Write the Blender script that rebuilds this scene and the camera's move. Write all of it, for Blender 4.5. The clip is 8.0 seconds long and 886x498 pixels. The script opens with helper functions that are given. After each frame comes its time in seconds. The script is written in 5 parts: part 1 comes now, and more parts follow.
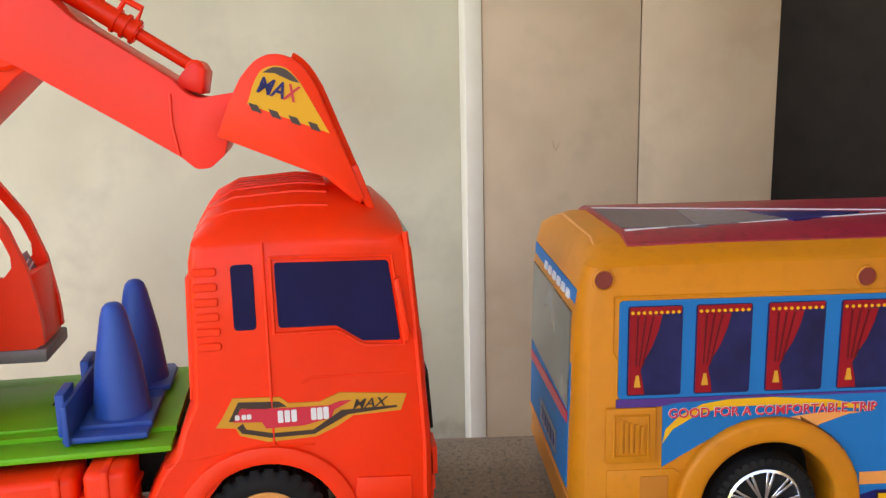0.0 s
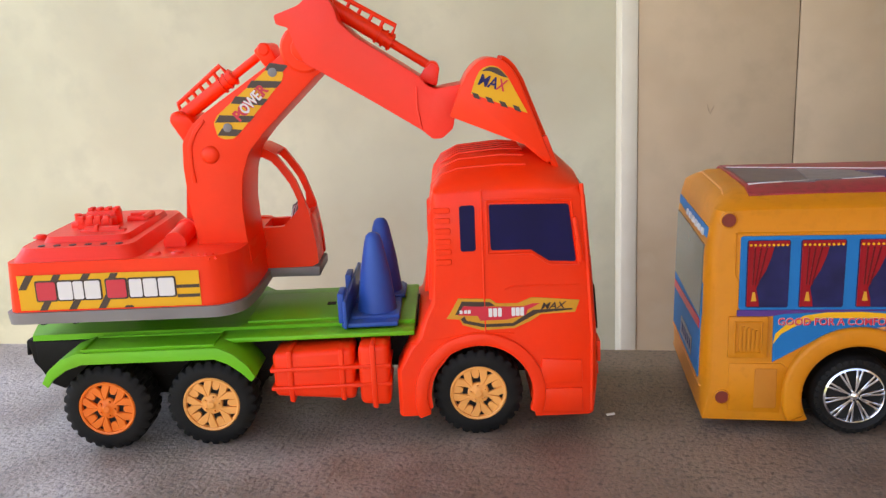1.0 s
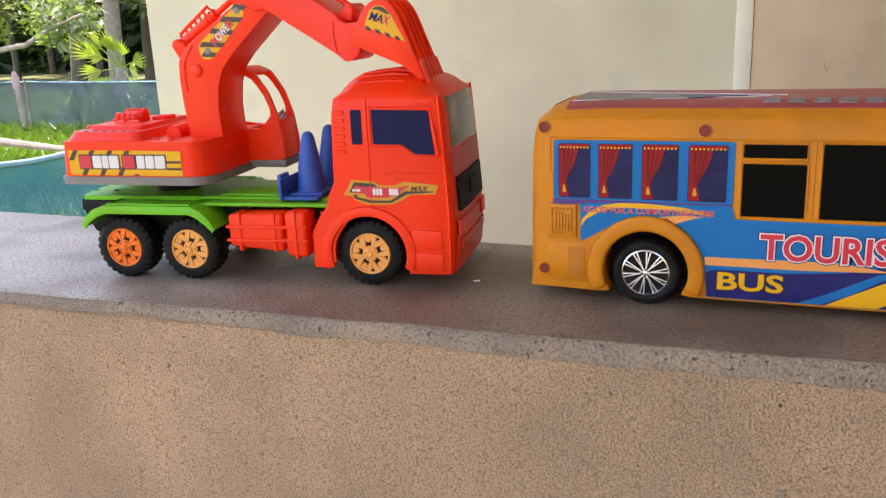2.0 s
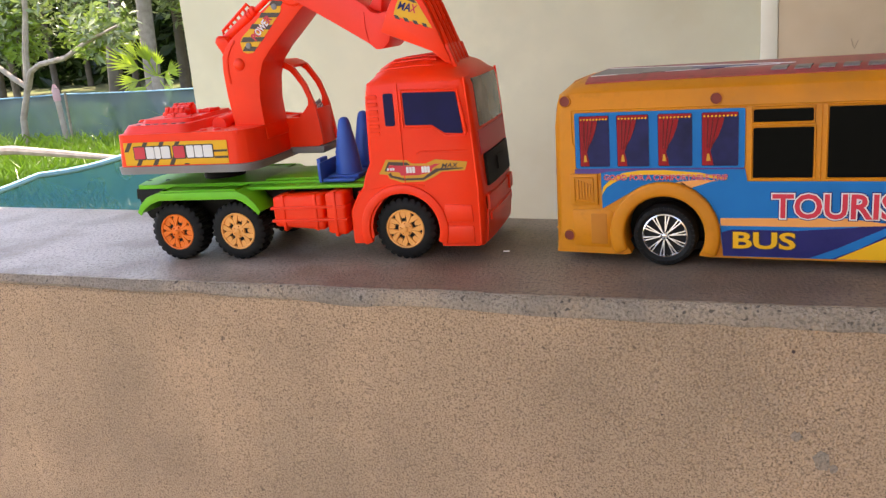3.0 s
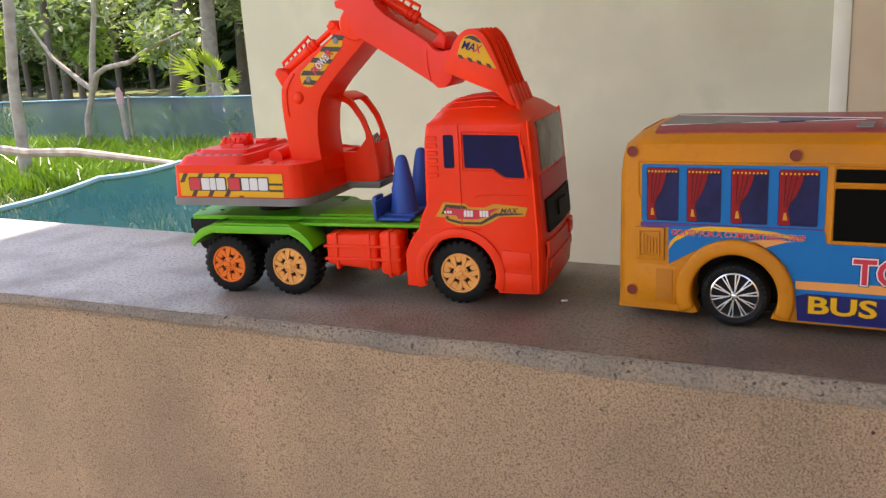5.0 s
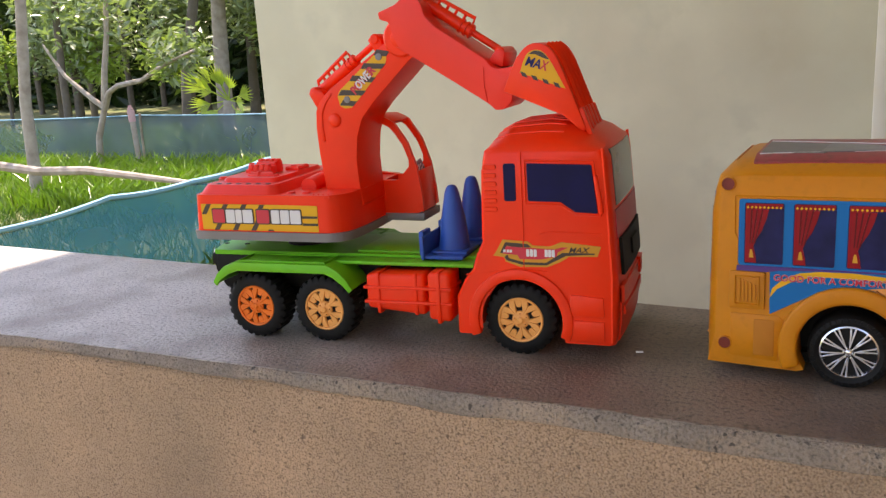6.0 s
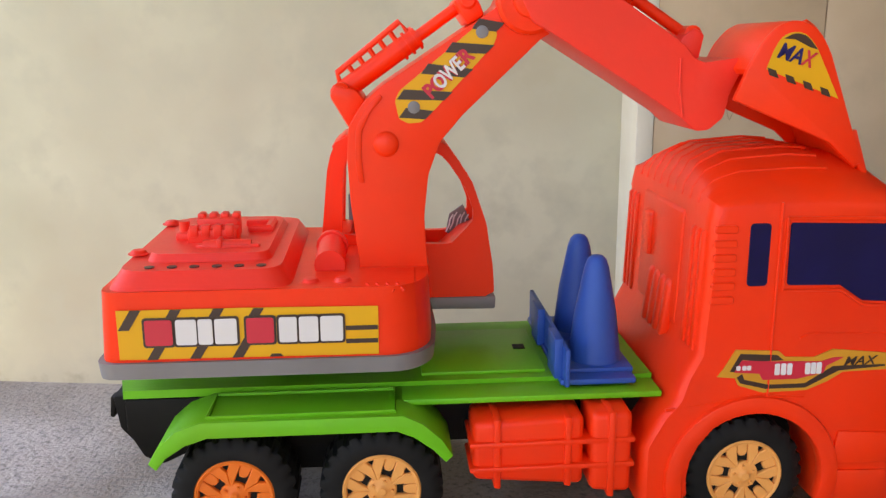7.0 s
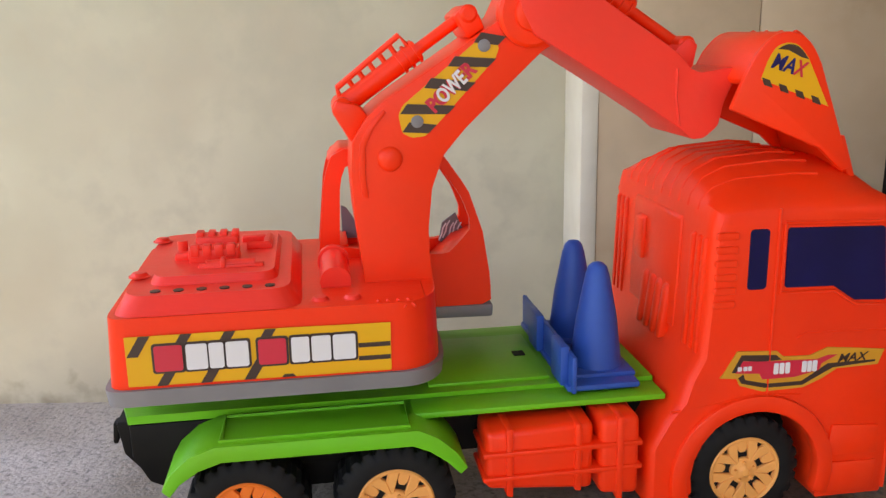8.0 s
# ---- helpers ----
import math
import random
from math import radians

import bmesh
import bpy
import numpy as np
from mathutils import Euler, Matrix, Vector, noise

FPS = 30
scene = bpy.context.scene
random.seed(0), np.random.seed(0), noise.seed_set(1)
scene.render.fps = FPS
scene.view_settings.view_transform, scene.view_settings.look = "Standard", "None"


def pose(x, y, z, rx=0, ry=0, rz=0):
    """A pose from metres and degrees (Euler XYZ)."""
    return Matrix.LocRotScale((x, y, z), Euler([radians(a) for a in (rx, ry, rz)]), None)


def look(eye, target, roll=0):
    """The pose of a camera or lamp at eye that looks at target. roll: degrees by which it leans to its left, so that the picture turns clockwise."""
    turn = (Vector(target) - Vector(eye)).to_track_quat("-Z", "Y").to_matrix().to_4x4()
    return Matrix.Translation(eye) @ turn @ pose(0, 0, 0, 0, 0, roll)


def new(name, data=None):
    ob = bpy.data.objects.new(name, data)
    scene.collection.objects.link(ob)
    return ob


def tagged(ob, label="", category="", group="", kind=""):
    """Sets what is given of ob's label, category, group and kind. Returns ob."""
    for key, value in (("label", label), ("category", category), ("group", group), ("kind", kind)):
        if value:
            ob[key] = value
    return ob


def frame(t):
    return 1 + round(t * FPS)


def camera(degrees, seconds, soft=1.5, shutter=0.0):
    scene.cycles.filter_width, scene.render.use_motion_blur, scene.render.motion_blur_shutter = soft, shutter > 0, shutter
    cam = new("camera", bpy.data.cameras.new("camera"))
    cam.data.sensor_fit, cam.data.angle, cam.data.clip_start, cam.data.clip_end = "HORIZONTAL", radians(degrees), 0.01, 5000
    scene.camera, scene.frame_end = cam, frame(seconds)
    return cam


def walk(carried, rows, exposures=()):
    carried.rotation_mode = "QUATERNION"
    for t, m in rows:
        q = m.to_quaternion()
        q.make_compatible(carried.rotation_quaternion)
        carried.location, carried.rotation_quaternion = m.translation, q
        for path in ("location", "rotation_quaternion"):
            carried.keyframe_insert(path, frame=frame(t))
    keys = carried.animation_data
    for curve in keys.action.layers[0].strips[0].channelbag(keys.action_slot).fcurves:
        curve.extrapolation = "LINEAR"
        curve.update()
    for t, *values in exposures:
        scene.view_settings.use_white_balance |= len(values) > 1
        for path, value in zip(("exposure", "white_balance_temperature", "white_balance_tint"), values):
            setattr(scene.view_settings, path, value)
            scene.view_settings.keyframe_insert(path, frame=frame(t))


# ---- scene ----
cam = camera(55.20, 8.0, soft=1.35)
# t, x, y, z, pitch, roll, yaw
ROWS = [
    (0, 0.0441, 0.2409, 0.2030, -11.27, -1.23, -1.20),
    (0.2, 0.0269, 0.2328, 0.2016, -11.13, -2.33, -0.33),
    (0.5, -0.0054, 0.1659, 0.2181, -11.38, -2.61, 4.27),
    (0.8, -0.0139, 0.1386, 0.2235, -12.73, -2.42, 5.80),
    (1, 0.0332, 0.1044, 0.2218, -13.51, -2.63, 9.16),
    (1.3, 0.1400, 0.0493, 0.2040, -13.56, -1.34, 17.35),
    (1.5, 0.1995, 0.0311, 0.1956, -13.95, -0.62, 19.69),
    (1.7, 0.2411, 0.0137, 0.2010, -14.97, -1.11, 21.76),
    (2.8, 0.2952, -0.0282, 0.1965, -15.48, -4.42, 24.00),
    (3, 0.2945, -0.0434, 0.1926, -15.38, -4.93, 25.38),
    (3.5, 0.2990, -0.0580, 0.1990, -15.41, -5.05, 27.11),
    (4, 0.3083, -0.0488, 0.2035, -14.75, -3.46, 27.62),
    (4.5, 0.2864, -0.0213, 0.2116, -14.83, -4.16, 28.16),
    (4.7, 0.2815, -0.0205, 0.2133, -14.67, -3.79, 28.32),
    (5.8, 0.2454, 0.0135, 0.2146, -13.64, -3.66, 29.36),
    (6, 0.2092, 0.0371, 0.2134, -13.21, -3.47, 29.23),
    (6.2, 0.1222, 0.0736, 0.2246, -13.66, -3.62, 28.15),
    (6.5, -0.0389, 0.1503, 0.2156, -12.73, -1.91, 19.84),
    (6.8, -0.1086, 0.2063, 0.2136, -13.13, -0.22, 8.76),
    (7, -0.1220, 0.2176, 0.2058, -13.48, -0.57, 4.92),
    (7.5, -0.1709, 0.2204, 0.2240, -13.84, -1.88, 3.10),
    (8, -0.1506, 0.2174, 0.2167, -14.33, -1.22, 0.61),
]
walk(cam, [(t, pose(x, y, z, 90 + pitch, 0, yaw) @ pose(0, 0, 0, 0, 0, roll)) for t, x, y, z, pitch, roll, yaw in ROWS], exposures=[(0.0, 2.52, 7620, 23), (1.0, 2.47, 7620, 23), (1.5, 2.52, 7620, 23), (3.0, 2.39, 7620, 23), (4.5, 2.24, 7620, 23), (6.0, 1.98, 7620, 23), (6.5, 2.10, 7620, 23), (7.0, 2.28, 7620, 23), (8.0, 2.22, 7620, 23)])

# ---- light ----
SUN_DIR = Vector((-0.33, 0.16, 0.93)).normalized()
world = bpy.data.worlds.new("world")
scene.world = world
world.use_nodes = True
wn = world.node_tree
sky = wn.nodes.new("ShaderNodeTexSky")
sky.sky_type = "NISHITA"
sky.sun_disc = False
sky.sun_elevation = math.asin(SUN_DIR.z)
sky.sun_rotation = math.atan2(SUN_DIR.x, SUN_DIR.y)
wn.nodes["Background"].inputs["Strength"].default_value = 0.15
wn.links.new(sky.outputs[0], wn.nodes["Background"].inputs["Color"])
sun = new("sun", bpy.data.lights.new("sun", "SUN"))
sun.data.energy = 3.2
sun.data.angle = radians(0.6)
sun.data.color = (1.0, 0.95, 0.86)
sun.matrix_world = look(SUN_DIR * 20, (0, 0, 0))


# ---- materials ----
def mat(name, color, rough=0.5, metal=0.0, second=None, scale=20.0, mix=0.5, bump=0.0, bump_scale=200.0, fine=0.0, fine_scale=400.0,
        spec=0.5, trans=0.0, random_tint=0.0, stain=None, stain_scale=4.0, stain_amount=0.5, coat=0.0, sss=0.0, bump_dist=0.002, grain=(0.52, 0.72), fine_detail=2.0, pits=None):
    m = bpy.data.materials.new(name)
    m.use_nodes = True
    nt = m.node_tree
    b = nt.nodes["Principled BSDF"]
    co = nt.nodes.new("ShaderNodeTexCoord").outputs["Object"]

    def noise_tex(sc, detail=4.0):
        n = nt.nodes.new("ShaderNodeTexNoise")
        n.inputs["Scale"].default_value = sc
        n.inputs["Detail"].default_value = detail
        nt.links.new(co, n.inputs["Vector"])
        return n.outputs[0]

    def ramp(src, lo, hi):
        r = nt.nodes.new("ShaderNodeMapRange")
        r.inputs[1].default_value, r.inputs[2].default_value = lo, hi
        nt.links.new(src, r.inputs[0])
        return r.outputs[0]

    def blend(a, bcol, fac, mode="MIX"):
        x = nt.nodes.new("ShaderNodeMix")
        x.data_type, x.blend_type = "RGBA", mode
        for sock, val in ((x.inputs[6], a), (x.inputs[7], bcol), (x.inputs[0], fac)):
            if hasattr(val, "is_linked"):
                nt.links.new(val, sock)
            else:
                sock.default_value = (*val, 1) if isinstance(val, tuple) else val
        return x.outputs[2]

    c = tuple(color)
    if second:
        c = blend(c, tuple(second), ramp(noise_tex(scale), 0.5 - 0.5 * mix, 0.5 + 0.5 * mix))
    if stain:
        f = nt.nodes.new("ShaderNodeMath")
        f.operation = "MULTIPLY"
        f.inputs[1].default_value = stain_amount
        nt.links.new(ramp(noise_tex(stain_scale, 3.5), 0.44, 0.72), f.inputs[0])
        c = blend(c, tuple(stain), f.outputs[0])
    if fine:
        dark = tuple(q * (1 - fine) for q in color)
        f = ramp(noise_tex(fine_scale, fine_detail), *grain)
        c = blend(c, dark, f)
    if pits:
        c = blend(c, tuple(q * pits[3] for q in color), ramp(noise_tex(pits[0], 1.0), pits[1], pits[2]))
    if random_tint:
        oi = nt.nodes.new("ShaderNodeObjectInfo")
        geo = nt.nodes.new("ShaderNodeNewGeometry")
        add = nt.nodes.new("ShaderNodeMath")
        add.operation = "ADD"
        nt.links.new(oi.outputs["Random"], add.inputs[0])
        nt.links.new(geo.outputs["Random Per Island"], add.inputs[1])
        h = nt.nodes.new("ShaderNodeHueSaturation")
        v = nt.nodes.new("ShaderNodeMapRange")
        v.inputs[2].default_value = 2.0
        v.inputs[3].default_value, v.inputs[4].default_value = 1 - random_tint, 1 + random_tint
        nt.links.new(add.outputs[0], v.inputs[0])
        nt.links.new(v.outputs[0], h.inputs["Value"])
        if hasattr(c, "is_linked"):
            nt.links.new(c, h.inputs["Color"])
        else:
            h.inputs["Color"].default_value = (*c, 1)
        c = h.outputs[0]
    if hasattr(c, "is_linked"):
        nt.links.new(c, b.inputs["Base Color"])
    else:
        b.inputs["Base Color"].default_value = (*c, 1)
    b.inputs["Roughness"].default_value = rough
    b.inputs["Metallic"].default_value = metal
    b.inputs["Specular IOR Level"].default_value = spec
    b.inputs["Coat Weight"].default_value = coat
    b.inputs["Coat Roughness"].default_value = 0.2
    if sss:
        b.inputs["Subsurface Weight"].default_value = sss
        b.inputs["Subsurface Radius"].default_value = (0.004, 0.0015, 0.001)
        b.inputs["Subsurface Scale"].default_value = 1.0
    if trans:
        b.inputs["Transmission Weight"].default_value = trans
    if bump:
        bp = nt.nodes.new("ShaderNodeBump")
        bp.inputs["Strength"].default_value = bump
        bp.inputs["Distance"].default_value = bump_dist
        nt.links.new(noise_tex(bump_scale, 5.0), bp.inputs["Height"])
        nt.links.new(bp.outputs[0], b.inputs["Normal"])
    return m


def net_material(name, color, fill, scale):
    """Woven shade netting: the threads are solid, the gaps are open."""
    m = mat(name, color, 0.7, second=tuple(q * 0.6 for q in color), scale=2.0, mix=0.4)
    nt = m.node_tree
    b = nt.nodes["Principled BSDF"]
    out = nt.nodes["Material Output"]
    tr = nt.nodes.new("ShaderNodeBsdfTransparent")
    tl = nt.nodes.new("ShaderNodeBsdfTranslucent")
    tl.inputs["Color"].default_value = (*color, 1)
    m1 = nt.nodes.new("ShaderNodeMixShader")
    m1.inputs[0].default_value = 0.4
    nt.links.new(b.outputs[0], m1.inputs[1])
    nt.links.new(tl.outputs[0], m1.inputs[2])
    n = nt.nodes.new("ShaderNodeTexNoise")
    n.inputs["Scale"].default_value = scale
    nt.links.new(nt.nodes.new("ShaderNodeTexCoord").outputs["Object"], n.inputs["Vector"])
    r = nt.nodes.new("ShaderNodeMapRange")
    r.inputs[3].default_value, r.inputs[4].default_value = fill - 0.25, min(1.0, fill + 0.25)
    nt.links.new(n.outputs[0], r.inputs[0])
    m2 = nt.nodes.new("ShaderNodeMixShader")
    nt.links.new(r.outputs[0], m2.inputs[0])
    nt.links.new(tr.outputs[0], m2.inputs[1])
    nt.links.new(m1.outputs[0], m2.inputs[2])
    nt.links.new(m2.outputs[0], out.inputs["Surface"])
    return m


def leaf_material(name, color, second, scale):
    m = mat(name, color, 0.3, second=second, scale=scale, mix=0.5, random_tint=0.5)
    nt = m.node_tree
    b = nt.nodes["Principled BSDF"]
    tl = nt.nodes.new("ShaderNodeBsdfTranslucent")
    tl.inputs["Color"].default_value = (color[0] * 1.3, color[1] * 1.5, color[2] * 0.7, 1)
    m1 = nt.nodes.new("ShaderNodeMixShader")
    m1.inputs[0].default_value = 0.35
    nt.links.new(b.outputs[0], m1.inputs[1])
    nt.links.new(tl.outputs[0], m1.inputs[2])
    nt.links.new(m1.outputs[0], nt.nodes["Material Output"].inputs["Surface"])
    return m


M_RED = mat("orange red plastic", (0.94, 0.036, 0.004), 0.36, second=(0.84, 0.042, 0.010), scale=30, bump=0.06, bump_scale=300, spec=0.22, sss=0.08, stain=(0.70, 0.025, 0.008), stain_scale=25, stain_amount=0.3)
M_PINK = mat("pale red plastic", (0.92, 0.038, 0.020), 0.38, second=(0.82, 0.045, 0.025), scale=30, bump=0.06, bump_scale=300, spec=0.25, sss=0.08)
M_NAVY = mat("dark blue window plastic", (0.008, 0.008, 0.060), 0.3, second=(0.005, 0.005, 0.035), scale=40, spec=0.12)
M_GREEN = mat("bright green plastic", (0.0946, 0.456, 0.0129), 0.4, second=(0.12, 0.404, 0.0129), scale=25, bump=0.05, bump_scale=250, spec=0.25, sss=0.06)
M_BLUE = mat("blue plastic", (0.014, 0.065, 0.30), 0.42, second=(0.02, 0.08, 0.33), scale=40, bump=0.05, spec=0.25)
M_GREYRIM = mat("grey plastic", (0.198, 0.189, 0.189), 0.5, second=(0.153, 0.144, 0.144), scale=30)
M_BLACK = mat("black plastic", (0.005, 0.0045, 0.004), 0.55, second=(0.012, 0.010, 0.008), scale=60, mix=0.6, spec=0.1)
M_RUBBER = mat("black rubber", (0.006, 0.006, 0.006), 0.62, second=(0.014, 0.013, 0.012), scale=80, bump=0.1, spec=0.15)
M_RIM_O = mat("orange wheel plastic", (0.86, 0.185, 0.022), 0.4, second=(0.80, 0.155, 0.018), scale=40, spec=0.25)
M_RIM_T = mat("light orange wheel plastic", (0.84, 0.37, 0.10), 0.4, second=(0.79, 0.33, 0.085), scale=40, spec=0.25)
M_CHROME = mat("chrome", (0.80, 0.80, 0.80), 0.16, 1.0)
M_YEL = mat("yellow sticker", (0.731, 0.348, 0.0085), 0.38, second=(0.68, 0.357, 0.0085), scale=60, spec=0.3)
M_GOLD = mat("gold sticker", (0.527, 0.23, 0.017), 0.35, second=(0.595, 0.281, 0.0255), scale=60, spec=0.3)
M_INK = mat("dark brown ink", (0.035, 0.015, 0.010), 0.4)
M_WHITE = mat("white ink", (0.624, 0.608, 0.593), 0.4)
M_CRIM = mat("crimson ink", (0.55, 0.012, 0.035), 0.4)
M_PURP = mat("purple ink", (0.06, 0.015, 0.16), 0.35)
M_ORANGE = mat("amber bus plastic", (0.58, 0.195, 0.007), 0.42, second=(0.52, 0.170, 0.006), scale=18, bump=0.05, bump_scale=260, spec=0.22,
               stain=(0.30, 0.12, 0.02), stain_scale=22, stain_amount=0.5, fine=0.16, fine_scale=160, sss=0.06)
M_SKYB = mat("sky blue sticker", (0.0, 0.140, 0.37), 0.5, second=(0.002, 0.125, 0.335), scale=30, spec=0.1)
M_BNAVY = mat("navy sticker", (0.010, 0.010, 0.085), 0.32, second=(0.018, 0.018, 0.12), scale=50, spec=0.2)
M_WIN = mat("printed dark window", (0.007, 0.007, 0.030), 0.35, second=(0.020, 0.022, 0.10), scale=45, mix=0.5, spec=0.15)
M_BTAN = mat("tan orange sticker", (0.72, 0.27, 0.06), 0.35)
M_CURT = mat("red curtain ink", (0.30, 0.005, 0.012), 0.35, second=(0.22, 0.004, 0.008), scale=60, spec=0.2)
M_FOLD = mat("dark red curtain fold", (0.12, 0.003, 0.006), 0.4, spec=0.2)
M_BGLASS = mat("black glossy window", (0.002, 0.002, 0.002), 0.25, second=(0.003, 0.003, 0.003), scale=120, mix=0.6, spec=0.04)
# Hatch plate plastic, a darker amber than the bus body.
M_HATCH = mat("darker amber hatch plastic", (0.47, 0.165, 0.02), 0.55, second=(0.42, 0.14, 0.015), scale=60, spec=0.15)
M_HOLE_SHADE = mat("red brown hole shade", (0.17, 0.014, 0.005), 0.6)
M_ROOFR = mat("crimson roof sticker", (0.34, 0.015, 0.03), 0.38, second=(0.25, 0.01, 0.025), scale=60, fine=0.4, fine_scale=200, coat=0.12)
M_ROOFK = mat("dark roof sticker", (0.04, 0.025, 0.045), 0.35, second=(0.08, 0.065, 0.085), scale=120, coat=0.12)
M_ROOFG = mat("grey roof sticker", (0.17, 0.155, 0.165), 0.35, second=(0.09, 0.08, 0.09), scale=200, coat=0.12)
M_GLASSG = mat("grey windscreen sticker", (0.05, 0.055, 0.05), 0.2, second=(0.20, 0.21, 0.185), scale=28, mix=0.35, spec=0.4)
M_COPING = mat("cement ledge", (0.504, 0.477, 0.441), 0.5, second=(0.378, 0.347, 0.31), scale=6, mix=0.4, bump=0.6, bump_scale=400, bump_dist=0.002, fine=0.66, fine_scale=300, grain=(0.50, 0.70), fine_detail=5.0, spec=0.55,
               stain=(0.18, 0.135, 0.099), stain_scale=14, stain_amount=0.75, pits=(260, 0.70, 0.76, 0.35))
def brown_falloff(m, color, x0, x1, amount):
    """Brown stain with painted light falloff: darkens the ledge from x0 on, with a ragged border."""
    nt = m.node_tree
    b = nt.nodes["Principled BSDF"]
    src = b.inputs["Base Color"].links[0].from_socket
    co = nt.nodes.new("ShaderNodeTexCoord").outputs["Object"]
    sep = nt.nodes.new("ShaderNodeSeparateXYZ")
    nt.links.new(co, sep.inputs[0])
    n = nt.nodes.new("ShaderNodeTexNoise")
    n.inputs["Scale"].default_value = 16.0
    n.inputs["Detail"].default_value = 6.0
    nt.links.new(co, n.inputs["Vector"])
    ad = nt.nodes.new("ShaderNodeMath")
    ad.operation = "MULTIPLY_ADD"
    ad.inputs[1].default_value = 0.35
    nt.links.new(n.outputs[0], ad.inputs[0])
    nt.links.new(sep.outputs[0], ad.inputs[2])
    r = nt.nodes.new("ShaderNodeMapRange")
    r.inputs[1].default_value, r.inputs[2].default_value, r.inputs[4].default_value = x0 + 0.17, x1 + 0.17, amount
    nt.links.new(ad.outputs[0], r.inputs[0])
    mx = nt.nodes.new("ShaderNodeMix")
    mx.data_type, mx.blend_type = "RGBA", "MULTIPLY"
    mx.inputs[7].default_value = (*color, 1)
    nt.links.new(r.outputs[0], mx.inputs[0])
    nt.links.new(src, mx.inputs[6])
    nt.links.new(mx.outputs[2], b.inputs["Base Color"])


# The ledge's left-to-right loss of light is mixed into this browning.
brown_falloff(M_COPING, (0.50, 0.385, 0.30), -0.36, -0.03, 1.0)
M_LIP = mat("worn cement edge", (0.304, 0.242, 0.18), 0.8, second=(0.199, 0.157, 0.119), scale=26, mix=0.4, bump=0.7, bump_scale=520, bump_dist=0.004, fine=0.55, fine_scale=460, grain=(0.48, 0.70), fine_detail=4.0,
            stain=(0.418, 0.294, 0.19), stain_scale=16, stain_amount=0.75, pits=(260, 0.66, 0.72, 0.25))
M_PLASTER = mat("sandy tan plaster", (0.533, 0.348, 0.211), 0.9, second=(0.396, 0.271, 0.168), scale=6.5, mix=0.32, bump=0.8, bump_scale=560, bump_dist=0.004, fine=0.62, fine_scale=700, grain=(0.44, 0.68), fine_detail=4.0,
                stain=(0.284, 0.198, 0.129), stain_scale=9.0, stain_amount=0.6, pits=(270, 0.71, 0.77, 0.30))
M_WALLG = mat("pale green grey wall paint", (0.575, 0.545, 0.41), 0.75, second=(0.48, 0.455, 0.335), scale=2.2, mix=0.35, bump=0.25, bump_scale=26, bump_dist=0.004, fine=0.17, fine_scale=13, grain=(0.46, 0.70), fine_detail=4.0,
              stain=(0.386, 0.323, 0.231), stain_scale=2.6, stain_amount=0.45)
def foot_grime(m, color, z_top, depth, amount):
    """Splashed soil along the foot of a painted wall, ragged at its top."""
    nt = m.node_tree
    b = nt.nodes["Principled BSDF"]
    src = b.inputs["Base Color"].links[0].from_socket
    co = nt.nodes.new("ShaderNodeTexCoord").outputs["Object"]
    sep = nt.nodes.new("ShaderNodeSeparateXYZ")
    nt.links.new(co, sep.inputs[0])
    n = nt.nodes.new("ShaderNodeTexNoise")
    n.inputs["Scale"].default_value = 16.0
    n.inputs["Detail"].default_value = 6.0
    nt.links.new(co, n.inputs["Vector"])
    ad = nt.nodes.new("ShaderNodeMath")
    ad.operation = "MULTIPLY_ADD"
    ad.inputs[1].default_value = 0.30
    nt.links.new(n.outputs[0], ad.inputs[0])
    nt.links.new(sep.outputs[2], ad.inputs[2])
    r = nt.nodes.new("ShaderNodeMapRange")
    r.inputs[1].default_value, r.inputs[2].default_value = z_top + 0.15, z_top + 0.15 - depth
    r.inputs[4].default_value = amount
    nt.links.new(ad.outputs[0], r.inputs[0])
    mx = nt.nodes.new("ShaderNodeMix")
    mx.data_type = "RGBA"
    mx.inputs[7].default_value = (*color, 1)
    nt.links.new(r.outputs[0], mx.inputs[0])
    nt.links.new(src, mx.inputs[6])
    nt.links.new(mx.outputs[2], b.inputs["Base Color"])


foot_grime(M_WALLG, (0.26, 0.21, 0.14), -0.685, 0.09, 0.75)
M_SKIRT = mat("bare blue grey cement skirting", (0.42, 0.437, 0.437), 0.85, second=(0.286, 0.294, 0.286), scale=14, mix=0.35, bump=0.4, bump_scale=60, fine=0.45, fine_scale=30, grain=(0.5, 0.66), fine_detail=4.0)
M_WALLT = mat("tan painted wall panel", (0.53, 0.41, 0.27), 0.7, second=(0.46, 0.345, 0.22), scale=3.0, mix=0.4, bump=0.2, bump_scale=40, fine=0.13, fine_scale=16, grain=(0.46, 0.70), fine_detail=4.0,
              stain=(0.334, 0.233, 0.136), stain_scale=3.0, stain_amount=0.45)
M_TRIM = mat("cream white trim paint", (0.68, 0.65, 0.53), 0.6, second=(0.62, 0.58, 0.46), scale=12, mix=0.5, bump=0.1)
M_DARK = mat("near black door", (0.022, 0.018, 0.014), 0.6, second=(0.035, 0.028, 0.022), scale=14, mix=0.5, bump=0.2, bump_scale=50, spec=0.2)
M_CEIL = mat("porch ceiling boards", (0.55, 0.52, 0.46), 0.8, second=(0.48, 0.45, 0.4), scale=4)
M_FLOOR = mat("porch cement floor", (0.34, 0.31, 0.27), 0.8, second=(0.28, 0.25, 0.22), scale=3, bump=0.3)
